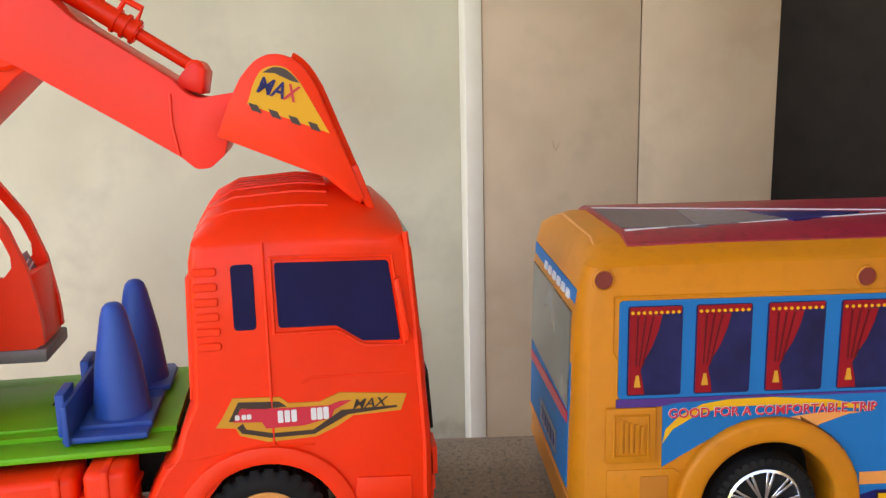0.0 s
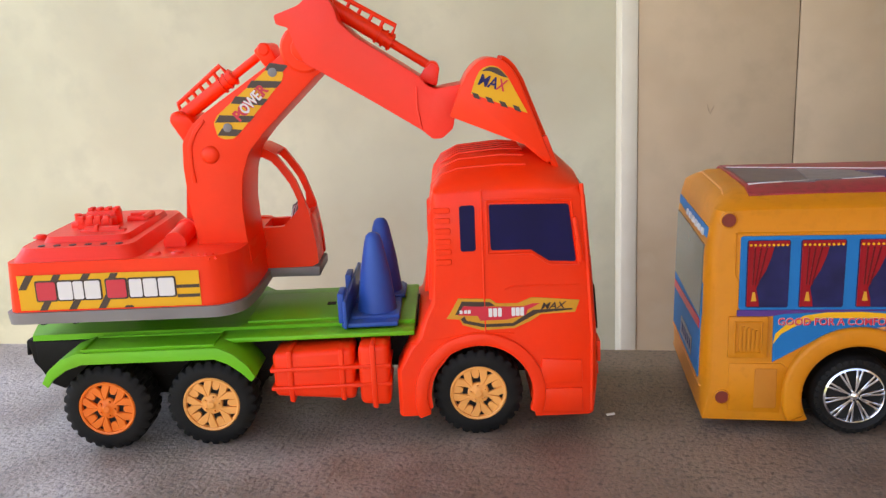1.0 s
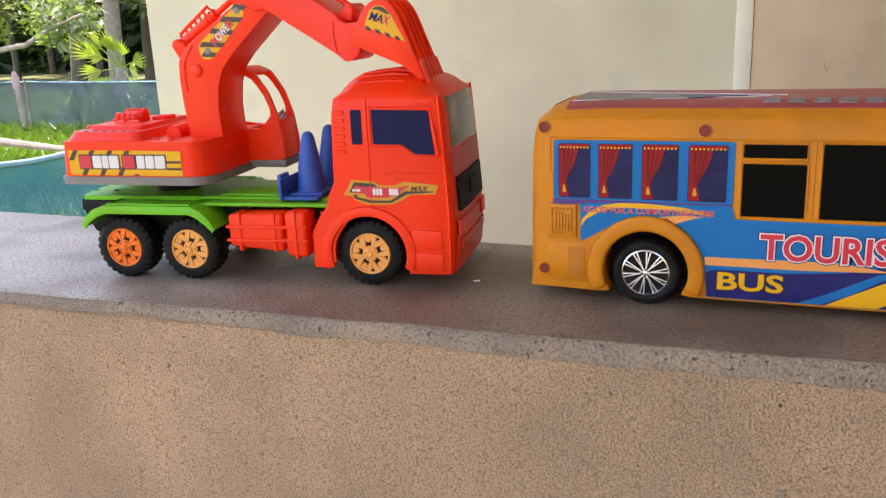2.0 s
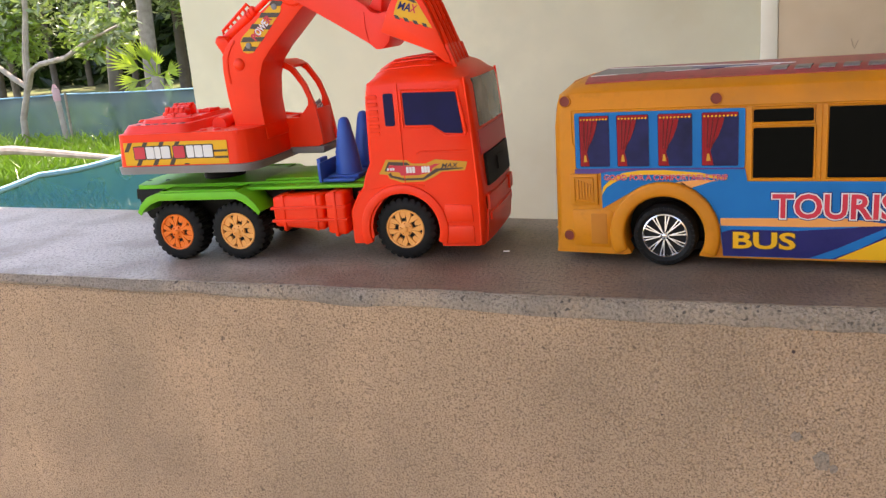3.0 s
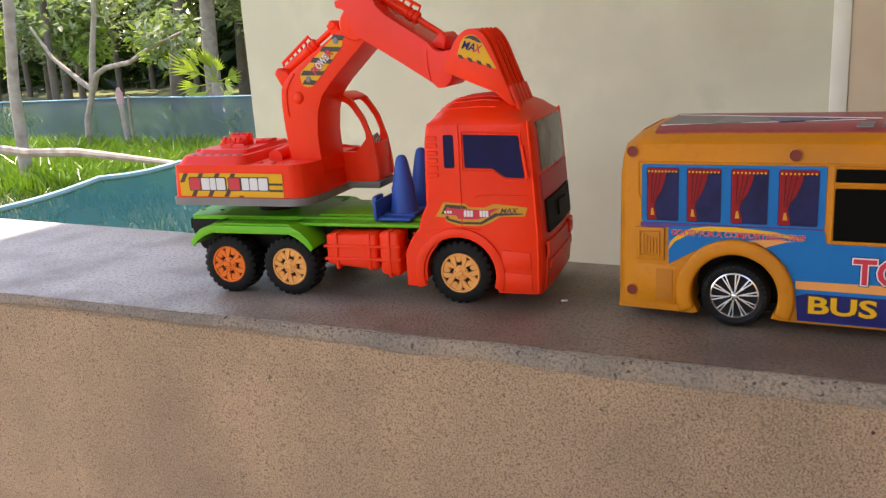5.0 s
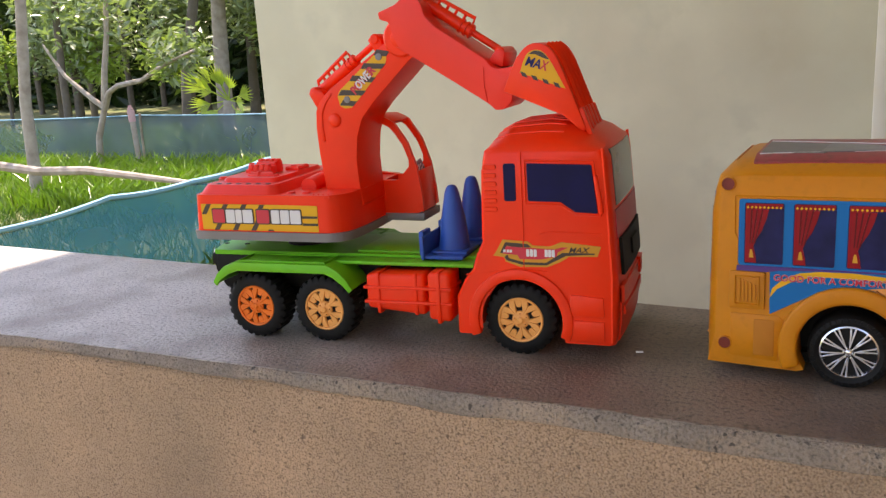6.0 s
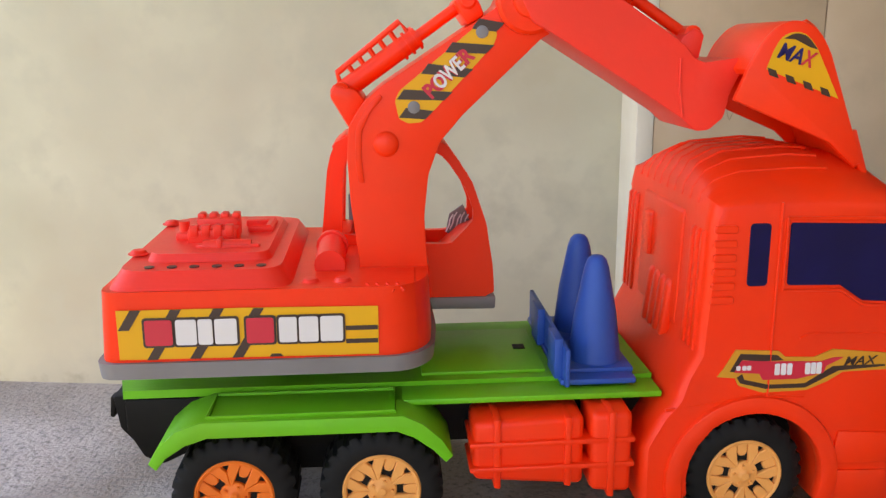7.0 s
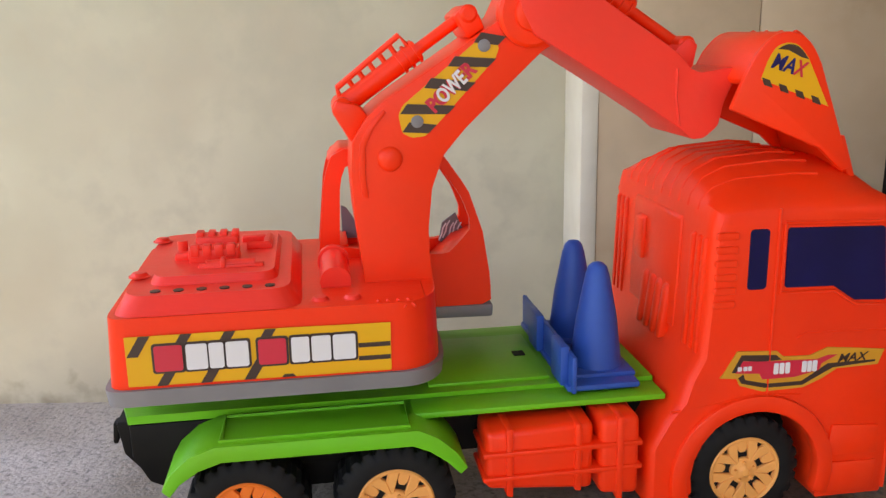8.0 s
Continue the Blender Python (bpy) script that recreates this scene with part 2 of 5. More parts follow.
M_GROUND = mat("grassy soil", (0.07, 0.12, 0.025), 0.95, second=(0.16, 0.14, 0.06), scale=1.2, mix=0.5, bump=0.6, bump_scale=30)
# Near turf is the grass green darkened; the yard shade is in its colour.
M_TURF_SHADE = leaf_material("short turf, shade in colour", (0.0382, 0.0935, 0.0127), (0.0595, 0.111, 0.017), 2.0)
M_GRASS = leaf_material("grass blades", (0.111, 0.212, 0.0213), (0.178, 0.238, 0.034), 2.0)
M_LEAF = leaf_material("glossy tree leaves", (0.17, 0.225, 0.095), (0.33, 0.375, 0.24), 2.5)
M_LEAFY = leaf_material("young yellow green leaves", (0.24, 0.31, 0.08), (0.20, 0.32, 0.05), 2.0)
# Wood leaves are a darkened leaf green that holds the forest shade itself.
M_LEAF_SHADE = leaf_material("forest leaves, shade in colour", (0.025, 0.05, 0.015), (0.04, 0.07, 0.02), 0.8)
M_PALM = leaf_material("palm fronds", (0.42, 0.50, 0.07), (0.32, 0.44, 0.06), 3.0)
M_BARK = mat("pale tree bark", (0.42, 0.36, 0.30), 0.9, second=(0.24, 0.19, 0.15), scale=14, mix=0.5, bump=0.8, bump_scale=40)
M_BARKD = mat("grey brown bark", (0.16, 0.13, 0.10), 0.9, second=(0.10, 0.08, 0.06), scale=10, mix=0.5, bump=0.8, bump_scale=30)
M_NET = net_material("teal shade net", (0.012, 0.095, 0.135), 0.80, 1.6)
M_NETB = net_material("blue grey shade net", (0.11, 0.18, 0.23), 0.72, 1.5)
M_CORD = mat("light blue net hem", (0.20, 0.40, 0.52), 0.7, second=(0.10, 0.25, 0.35), scale=3)
M_ROPE = mat("dark cord", (0.03, 0.04, 0.05), 0.8)
M_POSTP = mat("pink topped post", (0.55, 0.20, 0.25), 0.8, second=(0.5, 0.4, 0.36), scale=8)
M_SPECK = mat("white plaster chip", (0.7, 0.68, 0.64), 0.8)
M_SCUFF = mat("brown scuff mark", (0.36, 0.27, 0.18), 0.8)


# ---- mesh helpers ----
def finish(bm, name, material, smooth=True):
    bmesh.ops.recalc_face_normals(bm, faces=bm.faces)
    me = bpy.data.meshes.new(name)
    bm.to_mesh(me)
    bm.free()
    me.materials.append(material)
    if smooth:
        me.shade_smooth()
        me.set_sharp_from_angle(angle=radians(38))
    return me


def part(name, bm, material, parent=None, label=""):
    me = bm if isinstance(bm, bpy.types.Mesh) else finish(bm, name, material)
    ob = new(name, me)
    ob.parent = parent
    return tagged(ob, label)


def thing(name, m, label, category, group="", kind=""):
    ob = new(name)
    ob.matrix_world = m
    ob.empty_display_size = 0.05
    return tagged(ob, label, category, group, kind)


def bevel(bm, r, seg=2, angle=30):
    es = [e for e in bm.edges if len(e.link_faces) == 2 and e.calc_face_angle(0) > radians(angle)]
    bmesh.ops.bevel(bm, geom=es, offset=r, segments=seg, profile=0.5, affect="EDGES", clamp_overlap=True)
    return bm


def join(*bms):
    out = bms[0]
    for b in bms[1:]:
        me = bpy.data.meshes.new("tmp")
        b.to_mesh(me)
        b.free()
        out.from_mesh(me)
        bpy.data.meshes.remove(me)
    return out


def box(x0, x1, y0, y1, z0, z1, r=0.0, seg=2):
    bm = bmesh.new()
    bmesh.ops.create_cube(bm, size=1, matrix=Matrix.Translation(((x0 + x1) / 2, (y0 + y1) / 2, (z0 + z1) / 2)) @ Matrix.Diagonal((x1 - x0, y1 - y0, z1 - z0, 1)))
    return bevel(bm, r, seg) if r else bm


def slab(pts, v0, v1, r=0.0, seg=2):
    """A plate with the outline pts in the upright plane (u, z), from depth v0 to v1."""
    bm = bmesh.new()
    a = [bm.verts.new((u, v0, z)) for u, z in pts]
    b = [bm.verts.new((u, v1, z)) for u, z in pts]
    bm.faces.new(a)
    bm.faces.new(b[::-1])
    for i in range(len(pts)):
        j = (i + 1) % len(pts)
        bm.faces.new((a[i], b[i], b[j], a[j]))
    bmesh.ops.recalc_face_normals(bm, faces=bm.faces)
    return bevel(bm, r, seg) if r else bm


def loft(rings, caps=True):
    bm = bmesh.new()
    vs = [[bm.verts.new(p) for p in ring] for ring in rings]
    n = len(vs[0])
    for a, b in zip(vs, vs[1:]):
        for i in range(n):
            j = (i + 1) % n
            bm.faces.new((a[i], b[i], b[j], a[j]))
    if caps:
        bm.faces.new(vs[0])
        bm.faces.new(vs[-1][::-1])
    return bm


def tube(pts, radii, sides=8):
    pts = [Vector(p) for p in pts]
    if not hasattr(radii, "__len__"):
        radii = [radii] * len(pts)
    rings = []
    side = None
    for i, p in enumerate(pts):
        d = (pts[min(i + 1, len(pts) - 1)] - pts[max(i - 1, 0)]).normalized()
        if side is None:
            side = d.orthogonal().normalized()
        side = (side - d * side.dot(d)).normalized()
        up = d.cross(side)
        rings.append([p + (side * math.cos(a) + up * math.sin(a)) * radii[i] for a in (math.tau * k / sides for k in range(sides))])
    return loft(rings)


def lathe(profile, steps=32, axis="v", center=(0, 0, 0)):
    """Turn (radius, offset) pairs round the depth axis or the upright axis."""
    rings = []
    cx, cy, cz = center
    for rad, off in profile:
        ring = []
        for k in range(steps):
            a = math.tau * k / steps
            if axis == "v":
                ring.append((cx + rad * math.cos(a), cy + off, cz + rad * math.sin(a)))
            else:
                ring.append((cx + rad * math.cos(a), cy + rad * math.sin(a), cz + off))
        rings.append(ring)
    return loft(rings)


def arc(cu, cz, r, a0, a1, n):
    return [(cu + r * math.cos(radians(a0 + (a1 - a0) * k / n)), cz + r * math.sin(radians(a0 + (a1 - a0) * k / n))) for k in range(n + 1)]


def rrect(u0, u1, z0, z1, r, n=4):
    return arc(u1 - r, z1 - r, r, 0, 90, n) + arc(u0 + r, z1 - r, r, 90, 180, n) + arc(u0 + r, z0 + r, r, 180, 270, n) + arc(u1 - r, z0 + r, r, 270, 360, n)


FIELDS = {}


def letter_field(text, shear):
    """The bounds of the plain, unthickened text."""
    if (text, shear) not in FIELDS:
        cu = bpy.data.curves.new("field", "FONT")
        cu.body, cu.shear = text, shear
        ob = bpy.data.objects.new("field", cu)
        scene.collection.objects.link(ob)
        me = bpy.data.meshes.new_from_object(ob.evaluated_get(bpy.context.evaluated_depsgraph_get()))
        bpy.data.objects.remove(ob)
        co = np.array([q.co for q in me.vertices])
        FIELDS[(text, shear)] = co.min(0), co.max(0)
        bpy.data.meshes.remove(me)
    return FIELDS[(text, shear)]


def letters(name, text, u0, u1, z0, z1, v, material, parent, offset=0.0, shear=0.0, tilt=0.0, label="", thick=0.0002, flat=None):
    """Raised lettering that fills the given field of the (u, z) plane at depth v."""
    cu = bpy.data.curves.new(name, "FONT")
    cu.body, cu.offset, cu.shear, cu.extrude, cu.resolution_u = text, offset, shear, 0.01, 3
    ob = bpy.data.objects.new(name, cu)
    scene.collection.objects.link(ob)
    me = bpy.data.meshes.new_from_object(ob.evaluated_get(bpy.context.evaluated_depsgraph_get()))
    bpy.data.objects.remove(ob)
    lo, hi = letter_field(text, shear)
    c, s = math.cos(radians(tilt)), math.sin(radians(tilt))
    cu_, cz_ = (u0 + u1) / 2, (z0 + z1) / 2
    for q in me.vertices:
        a = ((q.co.x - lo[0]) / (hi[0] - lo[0]) - 0.5) * (u1 - u0)
        b = ((q.co.y - lo[1]) / (hi[1] - lo[1]) - 0.5) * (z1 - z0)
        p = (cu_ + a * c - b * s, v - thick if q.co.z > 0 else v, cz_ + a * s + b * c)
        q.co = flat(p) if flat else p
    me.materials.clear()
    me.materials.append(material)
    return part(name, me, material, parent, label)


# ---- setting ----
def edge_wobble(x, seed, amp):
    return amp * noise.noise(Vector((x * 14, seed, 0))) + 0.5 * amp * noise.noise(Vector((x * 55, seed, 7)))


def ledge_strip(name, ring_at, material, x0, x1, n):
    rings = [ring_at(x0 + (x1 - x0) * k / n) for k in range(n + 1)]
    return finish(loft(rings), name, material)


LEDGE_B, GROUND = 0.7036, -0.8


def ledge_front(x):
    """The parapet's front face, which runs a little askew to its back."""
    return 0.481 + 0.058 * max(-0.9, min(0.8, x))


def lip_height(x):
    return 0.0035 + 0.0105 * max(0.0, min(1.0, (x + 0.33) / 0.50))


def coping_ring(x):
    h, yf = edge_wobble(x, 5, 0.0010), ledge_front(x) + 0.0045 + edge_wobble(x, 1, 0.0018)
    return [(x, LEDGE_B, -0.02), (x, LEDGE_B + edge_wobble(x, 9, 0.001), -0.003), (x, LEDGE_B - 0.004, 0), (x, 0.62, 0), (x, 0.56, 0), (x, yf + 0.010, -0.0003 + h * 0.3),
            (x, yf, -0.0010 + h), (x, yf + 0.002, -0.02)]


def lip_ring(x):
    w, h, k, f, d = edge_wobble(x, 1, 0.0018), edge_wobble(x, 5, 0.0010), edge_wobble(x, 12, 0.0030), ledge_front(x), lip_height(x)
    return [(x, f + 0.0055, -0.02), (x, f + 0.0044 + w, -0.0016 + h), (x, f + 0.0026 + w * 0.6, -0.0026 + h), (x, f + 0.0008, -0.0055 + h * 0.5), (x, f - 0.0004, -0.0068 - 0.25 * d),
            (x, f - 0.0010, -0.0050 - 0.70 * d + k), (x, f + 0.003, -0.0090 - 0.72 * d + k)]


def parapet_ring(x):
    f = ledge_front(x)
    return [(x, f, GROUND), (x, f, -0.25), (x, f, -0.0130), (x, f + 0.0045, -0.0080), (x, LEDGE_B - 0.002, -0.0072), (x, LEDGE_B - 0.002, GROUND)]


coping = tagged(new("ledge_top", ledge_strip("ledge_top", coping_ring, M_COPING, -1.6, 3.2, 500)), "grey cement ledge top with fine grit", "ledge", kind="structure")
lip = tagged(new("ledge_edge_trim", ledge_strip("ledge_edge_trim", lip_ring, M_LIP, -1.6, 3.2, 500)), "worn pale cement edge along the ledge", "trim", kind="structure")
parapet = tagged(new("wall_parapet", ledge_strip("wall_parapet", parapet_ring, M_PLASTER, -1.6, 3.2, 48)), "sandy tan rough plaster parapet wall", "wall", kind="structure")

WG, WT_, XS, XW, SKIRT_TOP = 2.34, 2.08, 0.139, -1.748, -0.755
tagged(new("wall_grey", finish(box(XW, XS, WG, WG + 0.15, GROUND, 2.3, 0.004), "wall_grey", M_WALLG)), "pale green grey painted plaster wall", "wall", kind="structure")
tagged(new("baseboard", finish(box(XW, XS - 0.004, WG - 0.008, WG - 0.0005, GROUND, SKIRT_TOP, 0.002), "baseboard", M_SKIRT)), "bare blue grey cement skirting below the wall", "skirting", kind="structure")
tagged(new("wall_tan", finish(box(XS + 0.035, 0.5115, WT_, WG + 0.15, GROUND, 2.3, 0.002), "wall_tan", M_WALLT)), "tan painted wall with small scuffs", "wall", kind="structure")
tagged(new("wall_tan_panel", finish(box(0.5135, 0.81, WT_ + 0.001, WG + 0.15, GROUND, 2.3, 0.002), "wall_tan_panel", M_WALLT)), "tan painted wall panel beside a dark doorway", "wall", kind="structure")
tagged(new("trim_corner", finish(box(XS - 0.002, XS + 0.035, WT_ - 0.003, WG + 0.1, GROUND, 2.3, 0.003), "trim_corner", M_TRIM)), "cream white painted corner trim board", "trim", kind="structure")
# Near black sheet closing the doorway.
tagged(new("door_1", finish(box(0.775, 2.2, WT_ + 0.15, WT_ + 0.19, GROUND, 2.3, 0.003), "door_1", M_DARK)), "near black door set back beside the tan panel", "door", kind="structure")
tagged(new("wall_tan_far", finish(box(2.2, 3.35, WT_, WG + 0.15, GROUND, 2.3), "wall_tan_far", M_WALLT)), "tan painted plaster wall", "wall", kind="structure")
# Two unseen walls, added to keep light off the right and from behind.
tagged(new("wall_east", finish(box(3.2, 3.35, -3.0, WT_, GROUND, 2.3), "wall_east", M_WALLT)), "unseen tan side wall closing off light on the right", "wall", kind="structure")
tagged(new("wall_south", finish(box(0.9, 3.35, -3.15, -3.0, GROUND, 2.3), "wall_south", M_WALLT)), "unseen tan wall added to cut light from behind", "wall", kind="structure")
tagged(new("ceiling", finish(box(-1.50, 3.35, -1.9, WG + 0.15, 2.3, 2.36), "ceiling", M_CEIL)), "pale boarded porch ceiling", "ceiling", kind="structure")
tagged(new("floor", finish(box(-1.6, 3.35, -3.0, WG, GROUND - 0.05, GROUND + 0.004), "floor", M_FLOOR)), "grey cement porch floor", "floor", kind="structure")


def ground_mesh():
    bm = bmesh.new()
    bmesh.ops.create_grid(bm, x_segments=60, y_segments=60, size=60)
    for v in bm.verts:
        if v.co.y > 12:
            v.co.z += 0.02 * (v.co.y - 12)
        v.co.z += GROUND - 0.01 + 0.03 * noise.noise(v.co * 0.4)
        if -3 < v.co.x < 5 and -5 < v.co.y < 4:
            v.co.z = GROUND - 0.03
    return finish(bm, "ground", M_GROUND)


tagged(new("ground", ground_mesh()), "grassy soil yard with dry patches", "ground", kind="structure")

# ---- toy truck ----
TW = 0.115
truck = thing("toy_truck", pose(-0.0239, 0.5554, 0, 0, 0, 8.6), "orange red plastic toy excavator truck on the ledge", "toy truck")


def cab_ring(v):
    t = v / TW
    d = min(v, TW - v)
    e = 0.0032 * max(0.0, 1 - d / 0.004) ** 2
    g = min(1.0, 0.05 + (d / 0.036) ** 0.75)
    mid = 1 - (2 * t - 1) ** 2
    prof = [(-.047, .015), (-.047, .042), (-.040, .055), (-.034, .062), (-.031, .072), (-.026, .082), (-.0245, .11), (-.0235, .138), (-.0220, .1475), (-.0170, .1556), (-.007, .1606),
            (.018, .1625), (.040, .1600), (.0505, .155), (.0578, .148), (.0608, .139), (.0640, .10), (.0668, .06), (.0668, .03), (.065, .012), (.0315, .012)]
    prof += arc(0, .0265, .0305, -12, 192, 14) + [(-.0345, .015)]
    out = []
    for u, z in prof:
        if z > .144:
            z = .144 + (z - .144) * g
        if u > .045:
            u += .002 * mid - e
        if u < -.02:
            u += e * 0.8
        if z > 0.013 and u < 0.05 and z > 0.14:
            z -= e * 0.5
        out.append((u, v, z))
    return out


stations = [0, .0008, .002, .004, .008, .013, .02, .028, .04, TW / 2]
stations += [TW - s for s in stations[-2::-1]]
cab = part("cab", loft([cab_ring(v) for v in stations]), M_RED, truck, "orange red plastic driver's cab")
for side in (0, 1):
    def S(a, b):
        return (a, b) if side == 0 else (TW - b, TW - a)
    part("wheel_arch", slab(arc(0, .0265, .0375, -20, 200, 24) + arc(0, .0265, .0300, 200, -20, 24), *S(-.0022, .004), .0012), M_RED, cab)
    part("small_window", slab(rrect(-.0080, .0003, .1112, .1368, .0016), *S(-.0005, .001), .0002, 1), M_NAVY, cab, "dark blue side window")
    part("door_window", slab([(.0088, .1368), (.0505, .1355), (.0515, .1345), (.0552, .1040), (.0545, .1032), (.0405, .1040), (.0305, .1108), (.0095, .1112), (.0085, .1122), (.0082, .1358)], *S(-.0005, .001), .0002, 1), M_NAVY, cab, "dark blue door window")
    part("window_frame", join(tube([(x, S(-.0003, 0)[side], z) for x, z in [(.0068, .1388), (.0068, .1092), (.031, .1088), (.041, .1022), (.057, .1014), (.0528, .1375), (.0068, .1388)]], .0008, 6),
         tube([(x, S(-.0003, 0)[side], z) for x, z in [(.0042, .145), (.0042, .10), (.0042, .062)]], .0006, 6)), M_RED, cab)
    for k in range(6):
        z = .104 + k * .0058
        part("louvre", slab(rrect(-.0225, -.013, z, z + .0032, .0012), *S(-.0011, .001), .0004, 1), M_RED, cab)
    part("door_step", join(slab([(.036, .047), (.058, .0455), (.0585, .032), (.034, .0325)], *S(-.0012, .001), .0006), slab([(.033, .029), (.0585, .0285), (.0585, .0145), (.0325, .0145)], *S(-.0012, .001), .0006)), M_RED, cab)
    part("door_crease", tube([(.016, S(-.0002, 0)[side], .0885), (.02, S(-.0002, 0)[side], .0905), (.057, S(-.0002, 0)[side], .0895)], .0006, 6), M_RED, cab)
    part("side_step_line", tube([(-.038, S(0.0008, 0)[side], .0585), (.0, S(0, 0)[side], .064), (.02, S(0, 0)[side], .0625)], .0007, 6), M_RED, cab)
    part("corner_pillar", tube([(.0585, S(.0008, 0)[side], .146), (.0612, S(.0004, 0)[side], .11), (.0640, S(.0004, 0)[side], .06), (.0636, S(.0004, 0)[side], .014)], .0012, 6), M_RED, cab)
    part("mirror", slab([(.0528, .128), (.0553, .129), (.0595, .104), (.0568, .1025)], *S(-.003, .001), .001), M_RED, cab)
for k in range(9):
    v = .018 + k * .0099
    ring = [(u, v, z + .0003) for u, z in [(-.0227, .142), (-.0215, .1475), (-.0167, .1554), (-.007, .1603), (.018, .1622), (.030, .1612)]]
    d = min(v, TW - v)
    g = min(1.0, 0.05 + (d / 0.036) ** 0.75)
    ring = [(u, w, .144 + (z - .144) * g if z > .144 else z) for u, w, z in ring]
    part("roof_rib", tube(ring, .0007, 6), M_RED, cab)
for v0, v1 in ((.005, .008), (.0105, .0135), (.016, .019), (.096, .099), (.1015, .1045), (.107, .110)):
    part("rear_rib", slab([(-.0252, .132), (-.0225, .134), (-.0235, .082), (-.0270, .083)], v0, v1, .0006), M_RED, cab)
part("rear_panel", slab([(-.0248, .136), (-.0225, .138), (-.0235, .085), (-.0265, .086)], .03, .085, .001), M_RED, cab)
for k in range(4):
    part("rear_flute", slab([(-.0275, .103), (-.0235, .106), (-.024, .08), (-.0305, .078)], .036 + k * .008, .0415 + k * .008, .0014), M_RED, cab)
part("rear_block", slab([(-.0272, .128), (-.0235, .130), (-.024, .108), (-.0278, .108)], .068, .078, .001), M_RED, cab)


def front_plate(name, z0, z1, v0, v1, d, material, label="", parent=cab, r=.0008):
    rings = []
    for v in np.linspace(v0, v1, 9):
        mid = 1 - (2 * v / TW - 1) ** 2
        def f(z):
            return float(np.interp(z, [.012, .03, .06, .10, .139, .149], [.065, .0668, .0668, .0640, .0608, .0578])) + .002 * mid
        zs = np.linspace(z0, z1, 5)
        rings.append([(f(z) + d, v, z) for z in zs] + [(f(z) - .002, v, z) for z in zs[::-1]])
    return part(name, bevel(loft(rings), r, 1, 50), material, parent, label)


front_plate("windscreen", .106, .1435, .016, .099, .0008, M_GLASSG, "grey reflective windscreen sticker")
front_plate("front_band", .084, .1035, .010, .105, .0007, M_CRIM, "crimson printed band under the windscreen")
front_plate("grille", .058, .0835, .016, .099, .0022, M_BLACK, "black front grille")
front_plate("grille_crest", .066, .077, .046, .069, .0036, M_BLACK)
front_plate("bumper", .013, .050, .010, .105, .0012, M_RED, "orange red bumper")
front_plate("bumper_bar", .030, .036, .016, .099, .0026, M_RED)
for v in (.010, .090):
    front_plate("headlight", .040, .052, v, v + .015, .0030, M_RED, "moulded headlight")

cab.matrix_basis = Matrix.Translation((.0022, -.0022, 0))
# Added black block closes the cab arch and paints in its dark hollow.
part("wheel_well", box(-.0308, .0308, .0235, TW - .0235, .030, .0572), M_BLACK, truck, "black block filling the wheel arch hollow")
# side sticker with its marks
ST = -.0021
part("side_sticker", slab([(-.0175, .0730), (-.0150, .0765), (-.0105, .0845), (.0075, .0835), (.0105, .0808), (.0225, .0803), (.0305, .0835), (.0570, .0808), (.0545, .0740), (.0355, .0735), (.0290, .0695), (.0205, .0660), (.0020, .0655), (-.0085, .0690), (-.0100, .0722)], -.0006, 0, 0),
     M_GOLD, cab, "gold and crimson sticker with dark lettering")
part("sticker_frame", slab([(-.0125, .0752), (-.0085, .0828), (.0070, .0818), (.0098, .0795), (-.001, .0793), (-.0075, .0803), (-.0105, .0750)], -.0008, -.0005), M_INK, cab)
part("sticker_frame", slab([(-.0095, .0725), (-.0078, .0700), (.0030, .0672), (.0200, .0672), (.0335, .0742), (.0530, .0755), (.0530, .0763), (.0310, .0762), (.0195, .0690), (.0040, .0690), (-.0062, .0715), (-.0072, .0740)], -.0008, -.0005), M_INK, cab)
part("sticker_band", slab([(-.0108, .0748), (-.0078, .0800), (.004, .0792), (.0260, .0785), (.0305, .0800), (.0350, .0800), (.0280, .0765), (.0270, .0735), (.0160, .0712), (.0015, .0712), (.0000, .0740)], -.0009, -.0005), M_CRIM, cab)
for u in (-.0100, -.0075, -.0055):
    part("sticker_bar", slab(rrect(u, u + .0017, .0757, .0777, .0004, 2), -.0012, -.0008), M_WHITE, cab)
for u in (.0062, .0088, .0114, .0190, .0214, .0238):
    part("sticker_bar", slab(rrect(u, u + .0021, .0732, .0782, .0005, 2), -.0012, -.0008), M_WHITE, cab)
letters("sticker_word", "MAX", .0355, .0495, .0765, .0802, -.0008, M_INK, cab, offset=.012, shear=.35, tilt=1)

# wheels
def tyre_mesh(name, r, w, blocks):
    """A knobbly tyre in one skin: two staggered rows of lugs."""
    steps = blocks * 6
    prof = [(r * .60, w * .12, 0), (r * .645, 0, 0), (r * .80, -.0006, 0), (r * .90, w * .04, 0), (r * .915, w * .07, 1), (r * .945, w * .10, 1), (r * .945, w * .46, 1), (r * .945, w * .54, 2), (r * .945, w * .90, 2), (r * .93, w * .94, 2), (r * .6, w, 0)]
    rings = []
    for rad, off, row in prof:
        ring = []
        for k in range(steps):
            f = (k / 6 + (0.5 if row == 2 else 0.0)) % 1.0
            q = rad + (r * .055 if row and f < .62 else 0.0)
            a = math.tau * k / steps
            ring.append((q * math.cos(a), off, q * math.sin(a)))
        rings.append(ring)
    return finish(loft(rings), name, M_RUBBER)


def turned(bm, a):
    bmesh.ops.transform(bm, matrix=Matrix.Rotation(-a, 4, "Y"), verts=bm.verts)
    return bm


